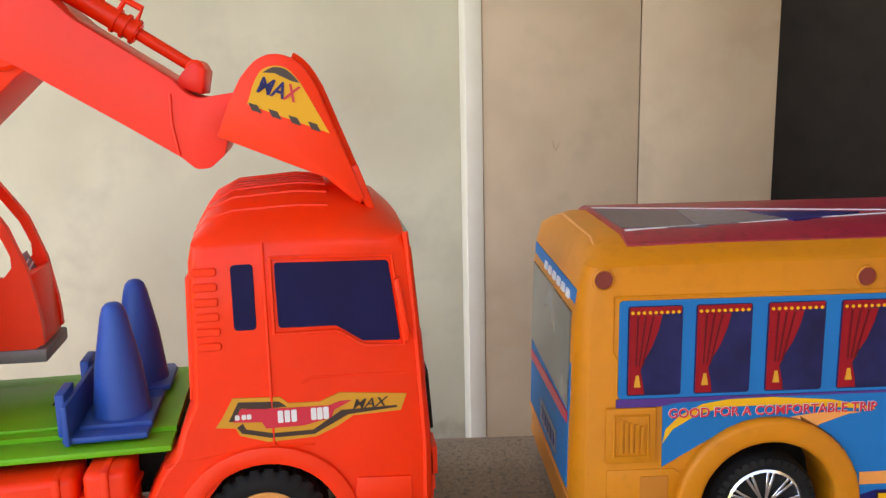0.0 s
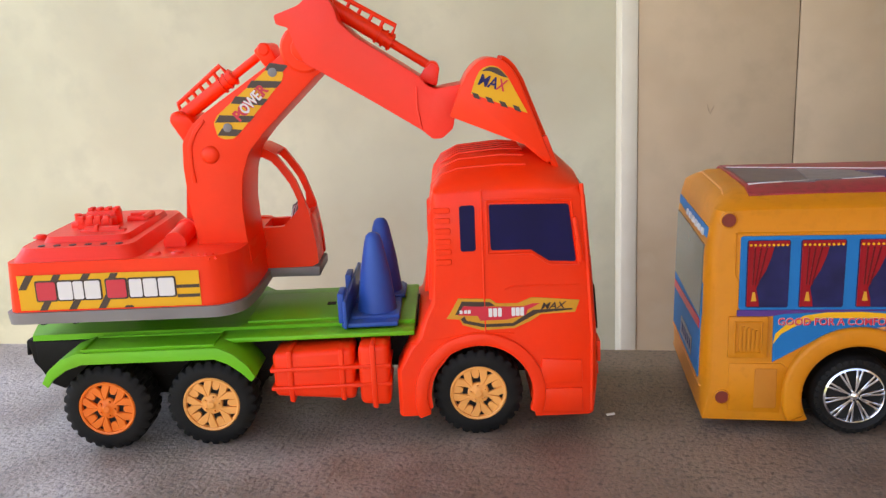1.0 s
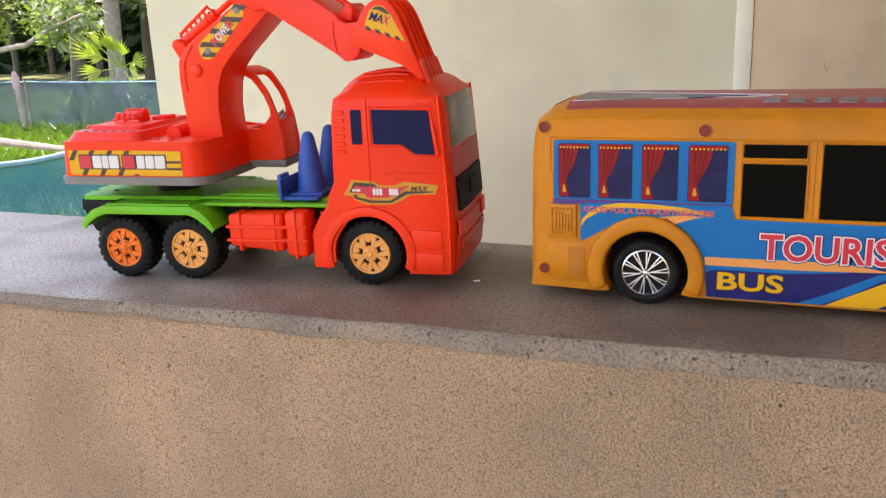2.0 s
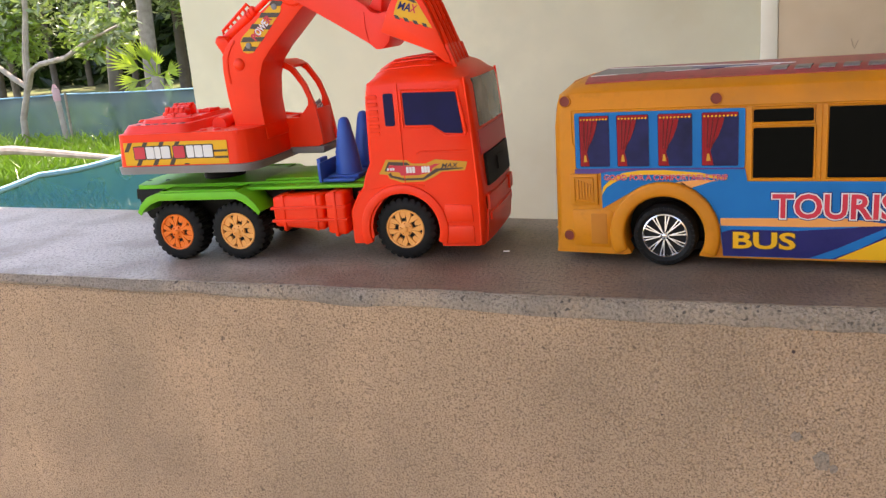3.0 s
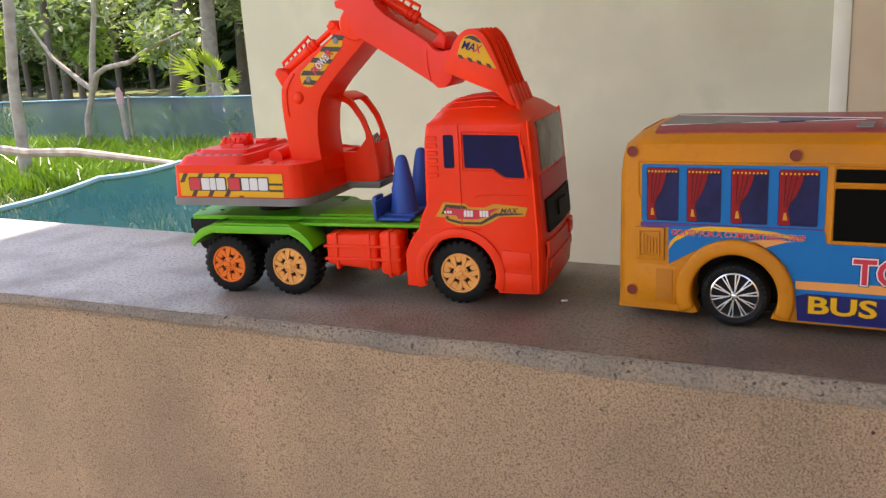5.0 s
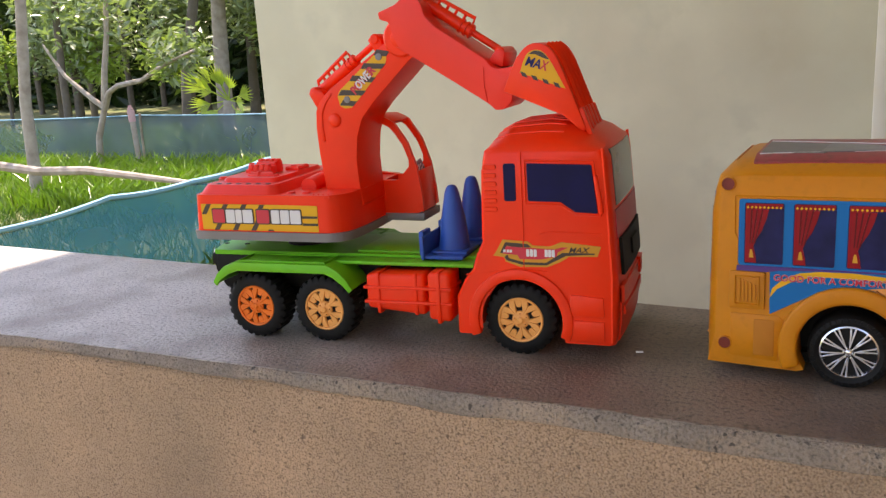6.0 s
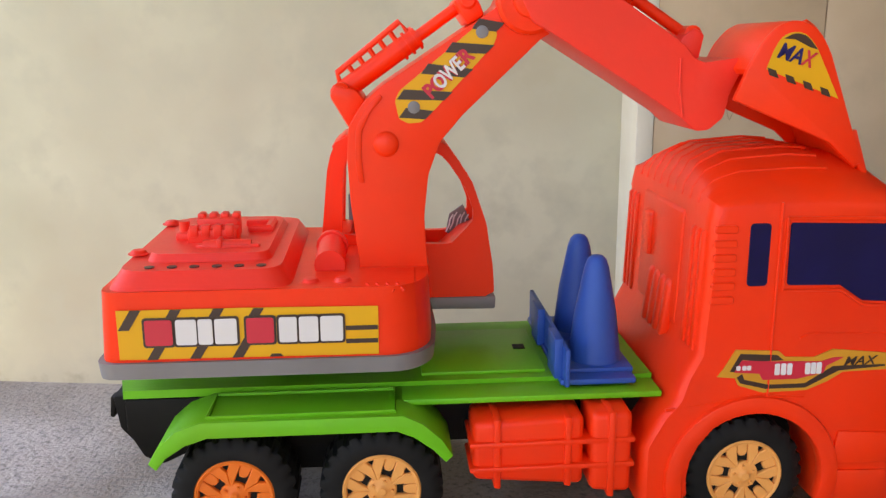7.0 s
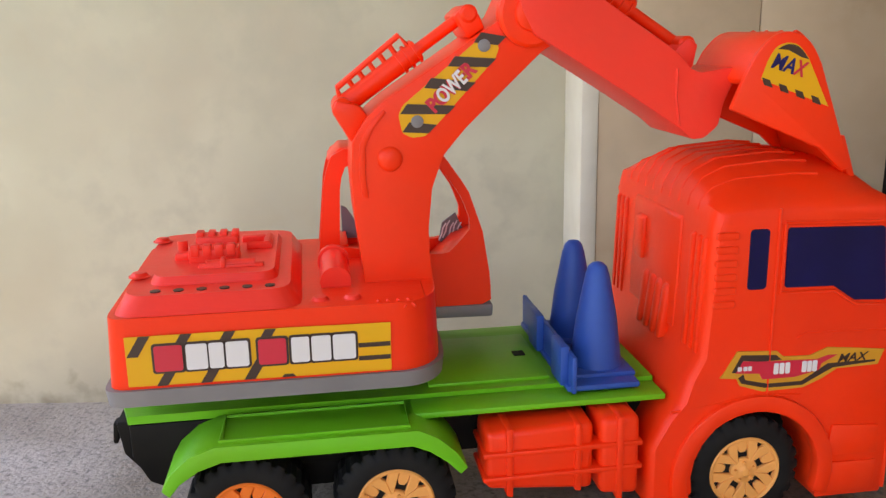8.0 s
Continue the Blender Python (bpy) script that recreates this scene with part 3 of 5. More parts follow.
def toy_rim(name, r, material):
    """A moulded wheel disc: five forked spokes with a tongue between each pair, open gaps round them."""
    bm = lathe([(r, .0046), (r, .0006), (r * .95, -.0002), (r * .885, .0002), (r * .865, .0016), (r * .86, .0046)], 40)
    for k in range(5):
        a = math.tau * k / 5
        leg = [(.0010, .0050), (.0027, .0078), (.0067, r * .80), (.0072, r * .895), (.0020, r * .905), (.0013, r * .80), (0, r * .70)]
        for sgn in (1, -1):
            bm = join(bm, turned(slab([(sgn * x, z) for x, z in leg] + [(0, .0045)], .0006, .0036, .0004, 1), a))
        tongue = [(-.0025, r * .90), (-.0021, r * .64), (-.0012, r * .54), (.0012, r * .54), (.0021, r * .64), (.0025, r * .90)]
        bm = join(bm, turned(slab(tongue, .0012, .0036, .0003, 1), a + math.tau / 10))
        bm = join(bm, turned(lathe([(.0002, -.0008), (.0007, -.0007), (.0008, .003)], 8, center=(0, 0, .0044)), a + math.tau / 10))
    bm = join(bm, lathe([(.0004, -.0010), (.0016, -.0009), (.0022, -.0002), (.0030, .0004), (.0058, .0008), (.0063, .0014), (.0063, .0040)], 30))
    return finish(bm, name, material)


RIM_BACKS = {k: finish(lathe([(.0002, .0044), (.0168, .0044), (.0168, .0056), (.0002, .0056)], 32), "rim_back", m) for k, m in (("o", M_RIM_O), ("t", M_RIM_T))}
TYRE = tyre_mesh("wheel", .0258, .021, 26)
RIMS = {"o": toy_rim("rim", .0166, M_RIM_O), "t": toy_rim("rim", .0166, M_RIM_T)}
for u, z, kind in ((-.214, .0258, "o"), (-.1534, .0258, "t"), (.0012, .0258, "t")):
    for side in (0, 1):
        m = pose(u, 0.001, z, 0, random.uniform(0, 70), 0) if side == 0 else pose(u, TW - .001, z, 0, 0, 180)
        w = part("wheel", TYRE, None, truck, "black knobbly rubber wheel")
        w.matrix_basis = m
        part("rim", RIMS[kind], None, w, "orange spoked rim" if kind == "o" else "light orange spoked rim")
        part("rim_back", RIM_BACKS[kind], None, w)

# chassis, deck and fenders
part("chassis", join(slab([(-.262, .0608), (-.03, .0608), (-.03, .036), (-.235, .036), (-.248, .030), (-.256, .034), (-.262, .046)], .024, .092, .0015),
     box(-.2335, -.2265, .012, .103, .0215, .0295, .002), box(-.157, -.150, .012, .103, .0215, .0295, .002), box(-.004, .004, .012, .103, .0215, .0295, .002),
     box(-.23, -.13, .03, .085, .022, .04, .002)), M_BLACK, truck, "black plastic chassis")
part("tail_plate", slab([(-.268, .0610), (-.250, .0610), (-.250, .032), (-.258, .036), (-.266, .046)], .028, .088, .0012), M_BLACK, truck)
deck = part("deck", bevel(loft([[(u, v, z) for u, v in ((-.262, .024), (-.034, .024), (-.034, .092), (-.262, .092), (-.2685, .074), (-.2685, .045))] for z in (.0612, .0648)]), .0008), M_GREEN, truck, "bright green load deck")
for v0, v1 in ((.0085, .0242), (.0918, .1075)):
    part("deck_wing", box(-.150, -.034, v0, v1, .0602, .0630, .0008), M_GREEN, deck)
part("deck_panel", box(-.135, -.080, .030, .086, .0646, .0662, .0006), M_GREEN, deck)
# Slot and screw holes are black pieces, the dark of the openings painted.
part("slot", box(-.0905, -.0850, .056, .062, .0656, .0665), M_BLACK, deck, "slot drawn as a black inset")
for u in (-.265, -.245):
    part("screw_hole", lathe([(.0001, 0), (.0022, 0), (.0022, .0005)], 16, "z", (u, .046, .0647)), M_BLACK, deck)
part("tow_hook", join(slab([(-.2695, .0600), (-.2600, .0600), (-.2600, .0550), (-.2675, .0550), (-.2685, .0500), (-.2705, .0505)], .030, .036, .0008)), M_BLACK, truck, "small black tow hook")
part("turntable", lathe([(.001, 0), (.019, 0), (.019, .0140), (.001, .0140)], 36, "z", (-.194, .0635, .0645)), M_BLACK, truck, "dark turntable ring")
for side in (0, 1):
    outer = [(-.2450, .0462), (-.2410, .0530), (-.2335, .0595), (-.2235, .0630), (-.1440, .0630), (-.1360, .0590), (-.1285, .0520), (-.1240, .0448)]
    inner = [(-.1265, .0433), (-.1310, .0500), (-.1380, .0560), (-.1455, .0595), (-.2225, .0595), (-.2315, .0563), (-.2385, .0510), (-.2420, .0447)]
    f = part("fender", slab(outer + inner, *((-.0065, .0235) if side == 0 else (TW - .0235, TW + .0065)), .0007), M_GREEN, truck, "bright green rear mudguard")
    v0, v1 = (-.0072, -.0052) if side == 0 else (TW + .0052, TW + .0072)
    part("fender_lip", slab(outer + [(-.1270, .0420), (-.1320, .0475), (-.1395, .0532), (-.1465, .0562), (-.2215, .0562), (-.2305, .0532), (-.2380, .0482), (-.2420, .0432)], v0, v1, .0005), M_GREEN, f)
    y0, y1 = (-.003, .020) if side == 0 else (TW - .020, TW + .003)
    part("fender_ridge", tube([(-.2215, y0, .0632), (-.1470, y0, .0632), (-.1470, y1, .0632), (-.2215, y1, .0632), (-.2215, y0, .0632)], .0010, 6), M_GREEN, f)
    y0, y1 = (-.001, .022) if side == 0 else (TW - .022, TW + .001)
    tk = part("fuel_tank", join(slab([(-.1155, .0558), (-.0690, .0573), (-.0690, .0258), (-.1155, .0298)], y0, y1, .003, 3)), M_RED, truck, "orange red moulded tank box")
    part("battery_box", slab([(-.0665, .0583), (-.0490, .0588), (-.0490, .0218), (-.0665, .0233)], y0 - .001, y1, .003, 3), M_RED, tk)
    for u in (-.107, -.0775):
        part("strap", slab([(u, .0573), (u + .003, .0573), (u + .003, .0260), (u, .0266)], y0 - .0012, y1, .0008), M_RED, tk)
    part("strap", slab([(-.0595, .0593), (-.0565, .0593), (-.0565, .0208), (-.0595, .0213)], y0 - .0022, y1, .0008), M_RED, tk)
    for z in (.0363, .0473):
        part("band", slab([(-.1170, z), (-.0480, z + .0005), (-.0480, z - .0020), (-.1170, z - .0024)], y0 - .0018, y1, .0008), M_RED, tk)

# cones in their rack
rack = part("cone_rack", join(box(-.0765, -.0435, .014, .102, .0642, .0672, .0012), box(-.0750, -.0728, .012, .104, .0642, .0812, .0008), box(-.0785, -.0748, .018, .034, .066, .084, .0006), box(-.0785, -.0748, .060, .076, .066, .084, .0006)), M_BLUE, truck, "blue plastic cone rack")
for u, v in ((-.0570, .036), (-.0555, .078)):
    part("traffic_cone", join(lathe([(.0006, .0508), (.0026, .0503), (.0042, .0487), (.0054, .0450), (.0092, .0250), (.0112, .0080), (.0120, .0025), (.0126, 0)], 24, "z", (u, v, .0655)), box(u - .0142, u + .0142, v - .0142, v + .0142, .0662, .0690, .0010)), M_BLUE, rack, "smooth blue traffic cone")

# excavator upper body
EXR = Matrix.Translation((-.194, .0635, .085)) @ Matrix.Rotation(radians(1.0), 4, "Z") @ Matrix.Rotation(radians(0.5), 4, "Y") @ Matrix.Translation((.19, -.057, -.085))


def EX(bm):
    bmesh.ops.transform(bm, matrix=EXR, verts=bm.verts)
    return bm


def plan(pts, z0, z1, r=.002, seg=2, shrink=0.0):
    c = Vector((sum(p[0] for p in pts) / len(pts), sum(p[1] for p in pts) / len(pts)))
    def ring(z, s):
        return [(p[0] + (s if p[0] < c.x else -s), p[1] + (s if p[1] < c.y else -s), z) for p in pts]
    return bevel(loft([ring(z0, 0), ring(z1, shrink)]), r, seg)


def round_poly(pts, r, n=4):
    """Round the corners of an outline."""
    out = []
    for i, p in enumerate(pts):
        p, a, b = Vector(p), Vector(pts[i - 1]), Vector(pts[(i + 1) % len(pts)])
        q0, q1 = p + (a - p).normalized() * r, p + (b - p).normalized() * r
        for k in range(n + 1):
            t = k / n
            out.append(tuple(q0 * (1 - t) ** 2 + p * (2 * t * (1 - t)) + q1 * t ** 2))
    return out


hull = round_poly([(-.2595, -.0035), (-.139, -.0035), (-.1285, .008), (-.126, .035), (-.126, .116), (-.2595, .116)], .008)
exb = part("excavator_body", EX(plan(hull, .083, .1135, .0048, 4, .0012)), M_RED, truck, "orange red excavator upper body")
part("base_rim", EX(plan([(p[0] + (-.0012 if p[0] < -.2 else .0012), p[1] + (-.0012 if p[1] < .05 else .0012)) for p in hull], .0785, .0852, .0018, 2, -.0006)), M_GREYRIM, exb, "grey lower rim")
part("hood", EX(plan(round_poly([(-.2575, -.002), (-.183, -.002), (-.183, .114), (-.2575, .114)], .010), .1115, .1205, .0034, 4, .0055)), M_PINK, exb, "pale red raised engine hood")
part("hood_pad", EX(plan(round_poly([(-.2450, .016), (-.193, .016), (-.193, .097), (-.2450, .097)], .007), .1195, .1238, .0014, 2, .002)), M_PINK, exb)
def EX2(bm):
    bmesh.ops.translate(bm, vec=(0, -.013, -.0006), verts=bm.verts)
    return EX(bm)


eng = part("engine_block", EX2(join(box(-.2310, -.2100, .0500, .0600, .1232, .1302, .0008), box(-.2290, -.2110, .0600, .0720, .1232, .1330, .0010), box(-.2375, -.2300, .0560, .0680, .1232, .1275, .0010),
           tube([(-.2345, .062, .1270), (-.2345, .062, .1318)], .0022, 10))), M_PINK, exb, "moulded engine block")
for k in range(4):
    u = -.2300 + k * .0050
    part("cylinder_head", EX2(box(u, u + .0036, .0492, .0535, .1270, .1322, .0006)), M_PINK, eng)
    part("cylinder_head", EX2(box(u + .0012, u + .0044, .0625, .0690, .1320, .1348, .0006)), M_PINK, eng)
part("crank_bar", EX2(join(box(-.2260, -.1995, .0400, .0450, .1232, .1258, .0008), tube([(-.2230, .0425, .1255), (-.2030, .0425, .1255)], .0020, 10), box(-.2170, -.2150, .0395, .0455, .1232, .1282, .0004))), M_PINK, eng)
part("exhaust_pipe", EX2(tube([(-.208, .072, 0.1254), (-.199, .072, 0.1254), (-.199, .090, 0.1254)], .0022, 8)), M_PINK, exb)
part("exhaust_bar", EX2(box(-.211, -.200, .084, .090, 0.1237, 0.1272, .0008)), M_PINK, exb)
for k in range(6):
    u = -.2405 + k * .0088
    # Flat dark disc in place of a real hole, its inner shade painted.
    part("vent_hole", EX(lathe([(.0002, 0), (.0020, 0), (.0020, .0004)], 14, "z", (u, .0085, .12055))), M_INK, exb, "vent hole drawn as a flat dark disc")
for u, v in ((-.2500, .030), (-.2500, .092), (-.177, .008), (-.164, .008)):
    part("bolt_head", EX(lathe([(.0003, .0019), (.0026, .0018), (.0032, .0012), (.0036, .0005), (.0044, .0004), (.0044, 0)], 14, "z", (u, v, .1212 if u < -.2 else .1132))), M_PINK, exb)
part("motor_cover", EX(join(tube([(-.170, .024, .1160), (-.170, .050, .1180)], [.0066, .0060], 16), tube([(-.170, .050, .1180), (-.170, .0535, .1180)], .0072, 16))), M_PINK, exb)
for k in range(4):
    part("corner_rib", EX(tube([(-.1545 + k * .004, .0015, .1138), (-.1515 + k * .004, -.0020, .1115)], .0007, 6)), M_RED, exb)

# body sticker with warning stripes
sv = -.0034
def sticker(name, pts, lift, material, label="", parent=exb):
    return part(name, EX(slab(pts, sv - lift, sv - lift + .0003)), material, parent, label)


def clip_stripe(u0, w, z0, z1, lo, hi, lean):
    pts = []
    for z in (z0, z1):
        a = u0 + (z - lo) * lean
        pts.append((a, a + w, z))
    return [(pts[0][0], pts[0][2]), (pts[0][1], pts[0][2]), (pts[1][1], pts[1][2]), (pts[1][0], pts[1][2])]


Z0, Z1 = .0859, .1066
sticker("body_sticker", [(-.2515, Z0 + .0005), (-.1500, Z0), (-.1500, Z1 - .0006), (-.2000, Z1), (-.2515, Z1)], .0001, M_YEL, "yellow sticker with brown warning stripes and pale block marks")
for u, za, zb in ((-.2512, .0985, Z1), (-.2410, Z0 + .0003, .0912), (-.2330, .1030, Z1), (-.2245, Z0 + .0003, .0912), (-.2165, .1030, Z1), (-.2080, Z0 + .0003, .0985), (-.2010, .1030, Z1 - .0002)):
    sticker("warning_stripe", clip_stripe(u, .0042, za, zb, za, zb, .62), .0004, M_INK)
sticker("warning_dash", [(-.1935, Z0 + .0002), (-.1880, Z0 + .0002), (-.1890, Z0 + .0014), (-.1925, Z0 + .0014)], .0004, M_INK)
for z in (.0908, .0963):
    sticker("warning_bar", [(-.1630, z), (-.1503, z), (-.1503, z + .0018), (-.1630, z + .0018)], .0004, M_INK)
for u0, u1, ink in ((-.2410, -.2305, M_CRIM), (-.2292, -.2212, M_WHITE), (-.2206, -.2150, M_WHITE), (-.2142, -.2056, M_WHITE), (-.2019, -.1912, M_CRIM), (-.1892, -.1822, M_WHITE), (-.1814, -.1738, M_WHITE), (-.1730, -.1641, M_WHITE)):
    sticker("mark_outline", rrect(u0 - .0009, u1 + .0009, .0912, .1034, .0012, 2), .0005, M_INK)
    sticker("mark_block", rrect(u0, u1, .0921, .1025, .0009, 2), .0008, ink)

# operator's cab on the far side
c0, c1 = .078, .114
side_out = [(-.180, .115), (-.176, .150), (-.173, .1615), (-.168, .1655), (-.128, .1650), (-.119, .1600), (-.108, .1440), (-.101, .1230), (-.0975, .1000), (-.0970, .0860), (-.150, .0860)]
side_in = [(-.1700, .1190), (-.1685, .1500), (-.1650, .1590), (-.1290, .1592), (-.1205, .1545), (-.1110, .1400), (-.1060, .1260), (-.1110, .1200), (-.1180, .1130), (-.1300, .1130)]
def frame_plate(v0, v1):
    bm = bmesh.new()
    n = 40
    def resample(pts):
        pts = pts + [pts[0]]
        seg = [math.dist(a, b) for a, b in zip(pts, pts[1:])]
        tot, res, acc, i = sum(seg), [], 0.0, 0
        for k in range(n):
            s = tot * k / n
            while s > acc + seg[i] and i < len(seg) - 1:
                acc += seg[i]
                i += 1
            f = (s - acc) / seg[i]
            a, b = pts[i], pts[i + 1]
            res.append((a[0] + (b[0] - a[0]) * f, a[1] + (b[1] - a[1]) * f))
        return res
    o = resample(side_out)
    co = (-.138, .132)
    i_ = []
    for p in o:
        best = None
        dx, dz = p[0] - co[0], p[1] - co[1]
        for a, b in zip(side_in, side_in[1:] + side_in[:1]):
            ex, ez = b[0] - a[0], b[1] - a[1]
            det = dx * -ez + dz * ex
            if abs(det) < 1e-12:
                continue
            ax, az = a[0] - co[0], a[1] - co[1]
            t = (ax * -ez + az * ex) / det
            s = (dx * az - dz * ax) / det
            if t > 0 and -1e-6 <= s <= 1 + 1e-6:
                best = t if best is None else min(best, t)
        best = min(best or .8, .93)
        i_.append((co[0] + dx * best, co[1] + dz * best))
    vo0 = [bm.verts.new((u, v0, z)) for u, z in o]
    vi0 = [bm.verts.new((u, v0, z)) for u, z in i_]
    vo1 = [bm.verts.new((u, v1, z)) for u, z in o]
    vi1 = [bm.verts.new((u, v1, z)) for u, z in i_]
    for a in range(n):
        b = (a + 1) % n
        bm.faces.new((vo0[a], vo0[b], vi0[b], vi0[a]))
        bm.faces.new((vo1[a], vi1[a], vi1[b], vo1[b]))
        bm.faces.new((vo0[a], vo1[a], vo1[b], vo0[b]))
        bm.faces.new((vi0[a], vi0[b], vi1[b], vi1[a]))
    bmesh.ops.recalc_face_normals(bm, faces=bm.faces)
    return bm


opc = part("operator_cab", frame_plate(c0, c0 + .004), M_RED, truck, "open orange red operator's cab")
part("cab_side", frame_plate(c1 - .004, c1), M_RED, opc)
part("cab_roof", slab([(-.174, .1600), (-.168, .1658), (-.128, .1653), (-.119, .1603), (-.121, .1575), (-.130, .1620), (-.166, .1625), (-.171, .1590)], c0 + .002, c1 - .002, .0008), M_RED, opc)
for v in (c0 + .008, c0 + .014, c0 + .020):
    part("roof_slot", box(-.150, -.140, v, v + .003, .1652, .1660, .0003, 1), M_CRIM, opc)
part("cab_tub", join(slab([(-.1800, .1160), (-.1660, .1200), (-.1640, .0862), (-.1500, .0862)], c0 + .002, c1 - .002, .001), slab([(-.1240, .0865), (-.1240, .1050), (-.1120, .1160), (-.1000, .1205), (-.0985, .1000), (-.0980, .0865)], c0 + .003, c1 - .003, .001), box(-.165, -.12, c0 + .002, c1 - .002, .087, .100, .001)), M_RED, opc)
part("cab_base", slab([(-.150, .0862), (-.0962, .0862), (-.0965, .0795), (-.150, .0805)], c0 - .001, c1 + .001, .0012), M_GREYRIM, opc, "grey cab base rim")
part("seat_print", slab([(-.1165, .1215), (-.1095, .1265), (-.1060, .1180), (-.1110, .1080), (-.1185, .1120)], c1 - .0055, c1 - .0042), M_GREYRIM, opc, "grey striped seat print")
part("seat_print", slab([(-.1680, .1330), (-.1655, .1320), (-.1570, .1180), (-.1570, .1160), (-.1680, .1160)], c1 - .0055, c1 - .0042), M_GREYRIM, opc, "grey seat print")

for k in range(5):
    u, z = -.1172 + k * .0020, .1135 + (k % 2) * .0012
    part("seat_stripe", tube([(u - .0012, c1 - .0058, z - .0012), (u + .0004, c1 - .0058, z + .0022), (u + .0010, c1 - .0058, z + .0052), (u + .0026, c1 - .0058, z + .0078)], .0004, 5), M_WHITE, opc)

# boom
A0, A1 = .036, .080
boom_out = [(-.160, .100), (-.1610, .118), (-.1635, .140), (-.1645, .160), (-.1635, .1735), (-.1575, .1830), (-.1500, .1895), (-.1090, .2160), (-.0995, .2225), (-.0945, .2330), (-.0880, .2365), (-.0800, .2330), (-.0760, .2250), (-.0775, .2150), (-.0790, .2105), (-.0830, .2085), (-.1160, .1775), (-.1255, .1665), (-.1305, .1530), (-.1325, .1350), (-.1318, .1180), (-.1295, .100)]
boom = part("boom", slab(round_poly(boom_out, .0018, 3), A0, A1, .0020, 3), M_RED, truck, "orange red excavator boom arm")
part("boom_rim", slab([(u, z) for u, z in [(-.1600, .150), (-.1612, .160), (-.1605, .1725), (-.1560, .1812), (-.1500, .1868), (-.1490, .1850), (-.1540, .1795), (-.158, .1715), (-.1585, .160), (-.1575, .150)]], A0 - .0008, A0 + .002, .0004), M_RED, boom)
part("joint_cap", join(lathe([(.0136, .003), (.0136, -.0024), (.0122, -.0036), (.0072, -.0038), (.0068, -.0052), (.0056, -.0058), (.0002, -.0058)], 32, "v", (-.0885, A0, .2235))), M_RED, boom, "round joint cap")
part("pivot_pin", lathe([(.0056, .001), (.0052, -.0006), (.0042, -.0015), (.0026, -.0021), (.0002, -.0023)], 24, "v", (-.1480, A0, .1660)), M_RED, boom)
part("boom_sticker", slab(round_poly([(-.1425, .1765), (-.1385, .1745), (-.1330, .1750), (-.1290, .1785), (-.1030, .2060), (-.1015, .2100), (-.1030, .2140), (-.1075, .2150), (-.1110, .2130), (-.1420, .1880), (-.1440, .1840)], .0012, 3), A0 - .0003, A0 + .001), M_YEL, boom, "yellow sticker with dark stripes and lettering")
for k, (a, b) in enumerate((((-.1425, .1770), (-.1315, .1762)), ((-.1432, .1845), (-.1235, .1838)), ((-.1330, .1948), (-.1150, .1930)), ((-.1230, .2032), (-.1062, .2025)), ((-.1120, .2125), (-.1020, .2112)))):
    part("sticker_stripe", slab([a, b, (b[0] + .0035, b[1] + .0034), (a[0] + .0030, a[1] + .0040)], A0 - .0006, A0), M_INK, boom)
for u, z in ((-.1362, .1812), (-.1078, .2112)):
    part("printed_bolt", lathe([(.0026, .0004), (.0026, -.0006), (.0018, -.0009), (.0002, -.0009)], 16, "v", (u, A0 - .0002, z)), M_GREYRIM, boom)
letters("sticker_word", "POWER", -.1338, -.1098, .1920, .1980, A0 - .0007, M_CRIM, boom, offset=.045, tilt=43)
letters("sticker_word", "OWE", -.1287, -.1150, .1920, .1980, A0 - .0010, M_WHITE, boom, offset=.03, tilt=43)
vm = (A0 + A1) / 2
def cylinder_set(parent, p0, p1, up, n):
    """A toy hydraulic ram with its ladder rail, from p0 to p1."""
    a, b = Vector((p0[0], 0, p0[1])), Vector((p1[0], 0, p1[1]))
    d = b - a
    nrm = Vector((-d.z, 0, d.x)).normalized() * up
    o = Vector((0, vm - .006, 0))
    part("ram", join(tube([a + o, a + d * .62 + o], .0044, 12), tube([a + d * .62 + o, b + o], .0026, 10), tube([a + d * .47 + o, a + d * .49 + o], .0054, 12), tube([a + d * .53 + o, a + d * .55 + o], .0054, 12), tube([a + d * .59 + o, a + d * .61 + o], .0054, 12)), M_RED, parent)
    part("ladder_rail", tube([a + d * .02 + o + nrm * .002, a + d * .05 + o + nrm * .0075, a + d * .57 + o + nrm * .0095, a + d * .58 + o + nrm * .002], .0014, 8), M_RED, parent)
    for k in range(1, n):
        q = a + d * (.05 + .52 * k / n) + o
        part("rung", tube([q, q + nrm * (.0075 + .002 * k / n)], .0012, 6), M_RED, parent)
    for q, r in ((a, .0062), (b, .0055)):
        part("ram_knuckle", tube([q + Vector((0, vm - .017, 0)), q + Vector((0, vm - .016, 0)), q + Vector((0, vm + .012, 0)), q + Vector((0, vm + .013, 0))], [r * .5, r * .7, r * .7, r * .5], 12), M_RED, parent)


cylinder_set(boom, (-.1665, .1870), (-.1130, .2240), 1, 6)
part("ram_bracket", slab([(-.1632, .172), (-.1712, .1860), (-.1690, .1905), (-.1600, .1885), (-.1560, .1835)], vm - .018, vm + .018, .0015), M_RED, boom)
part("ram_bracket", slab([(-.1190, .2235), (-.1145, .2275), (-.1085, .2240), (-.1060, .2180), (-.1130, .2140)], vm - .016, vm + .016, .0012), M_RED, boom)

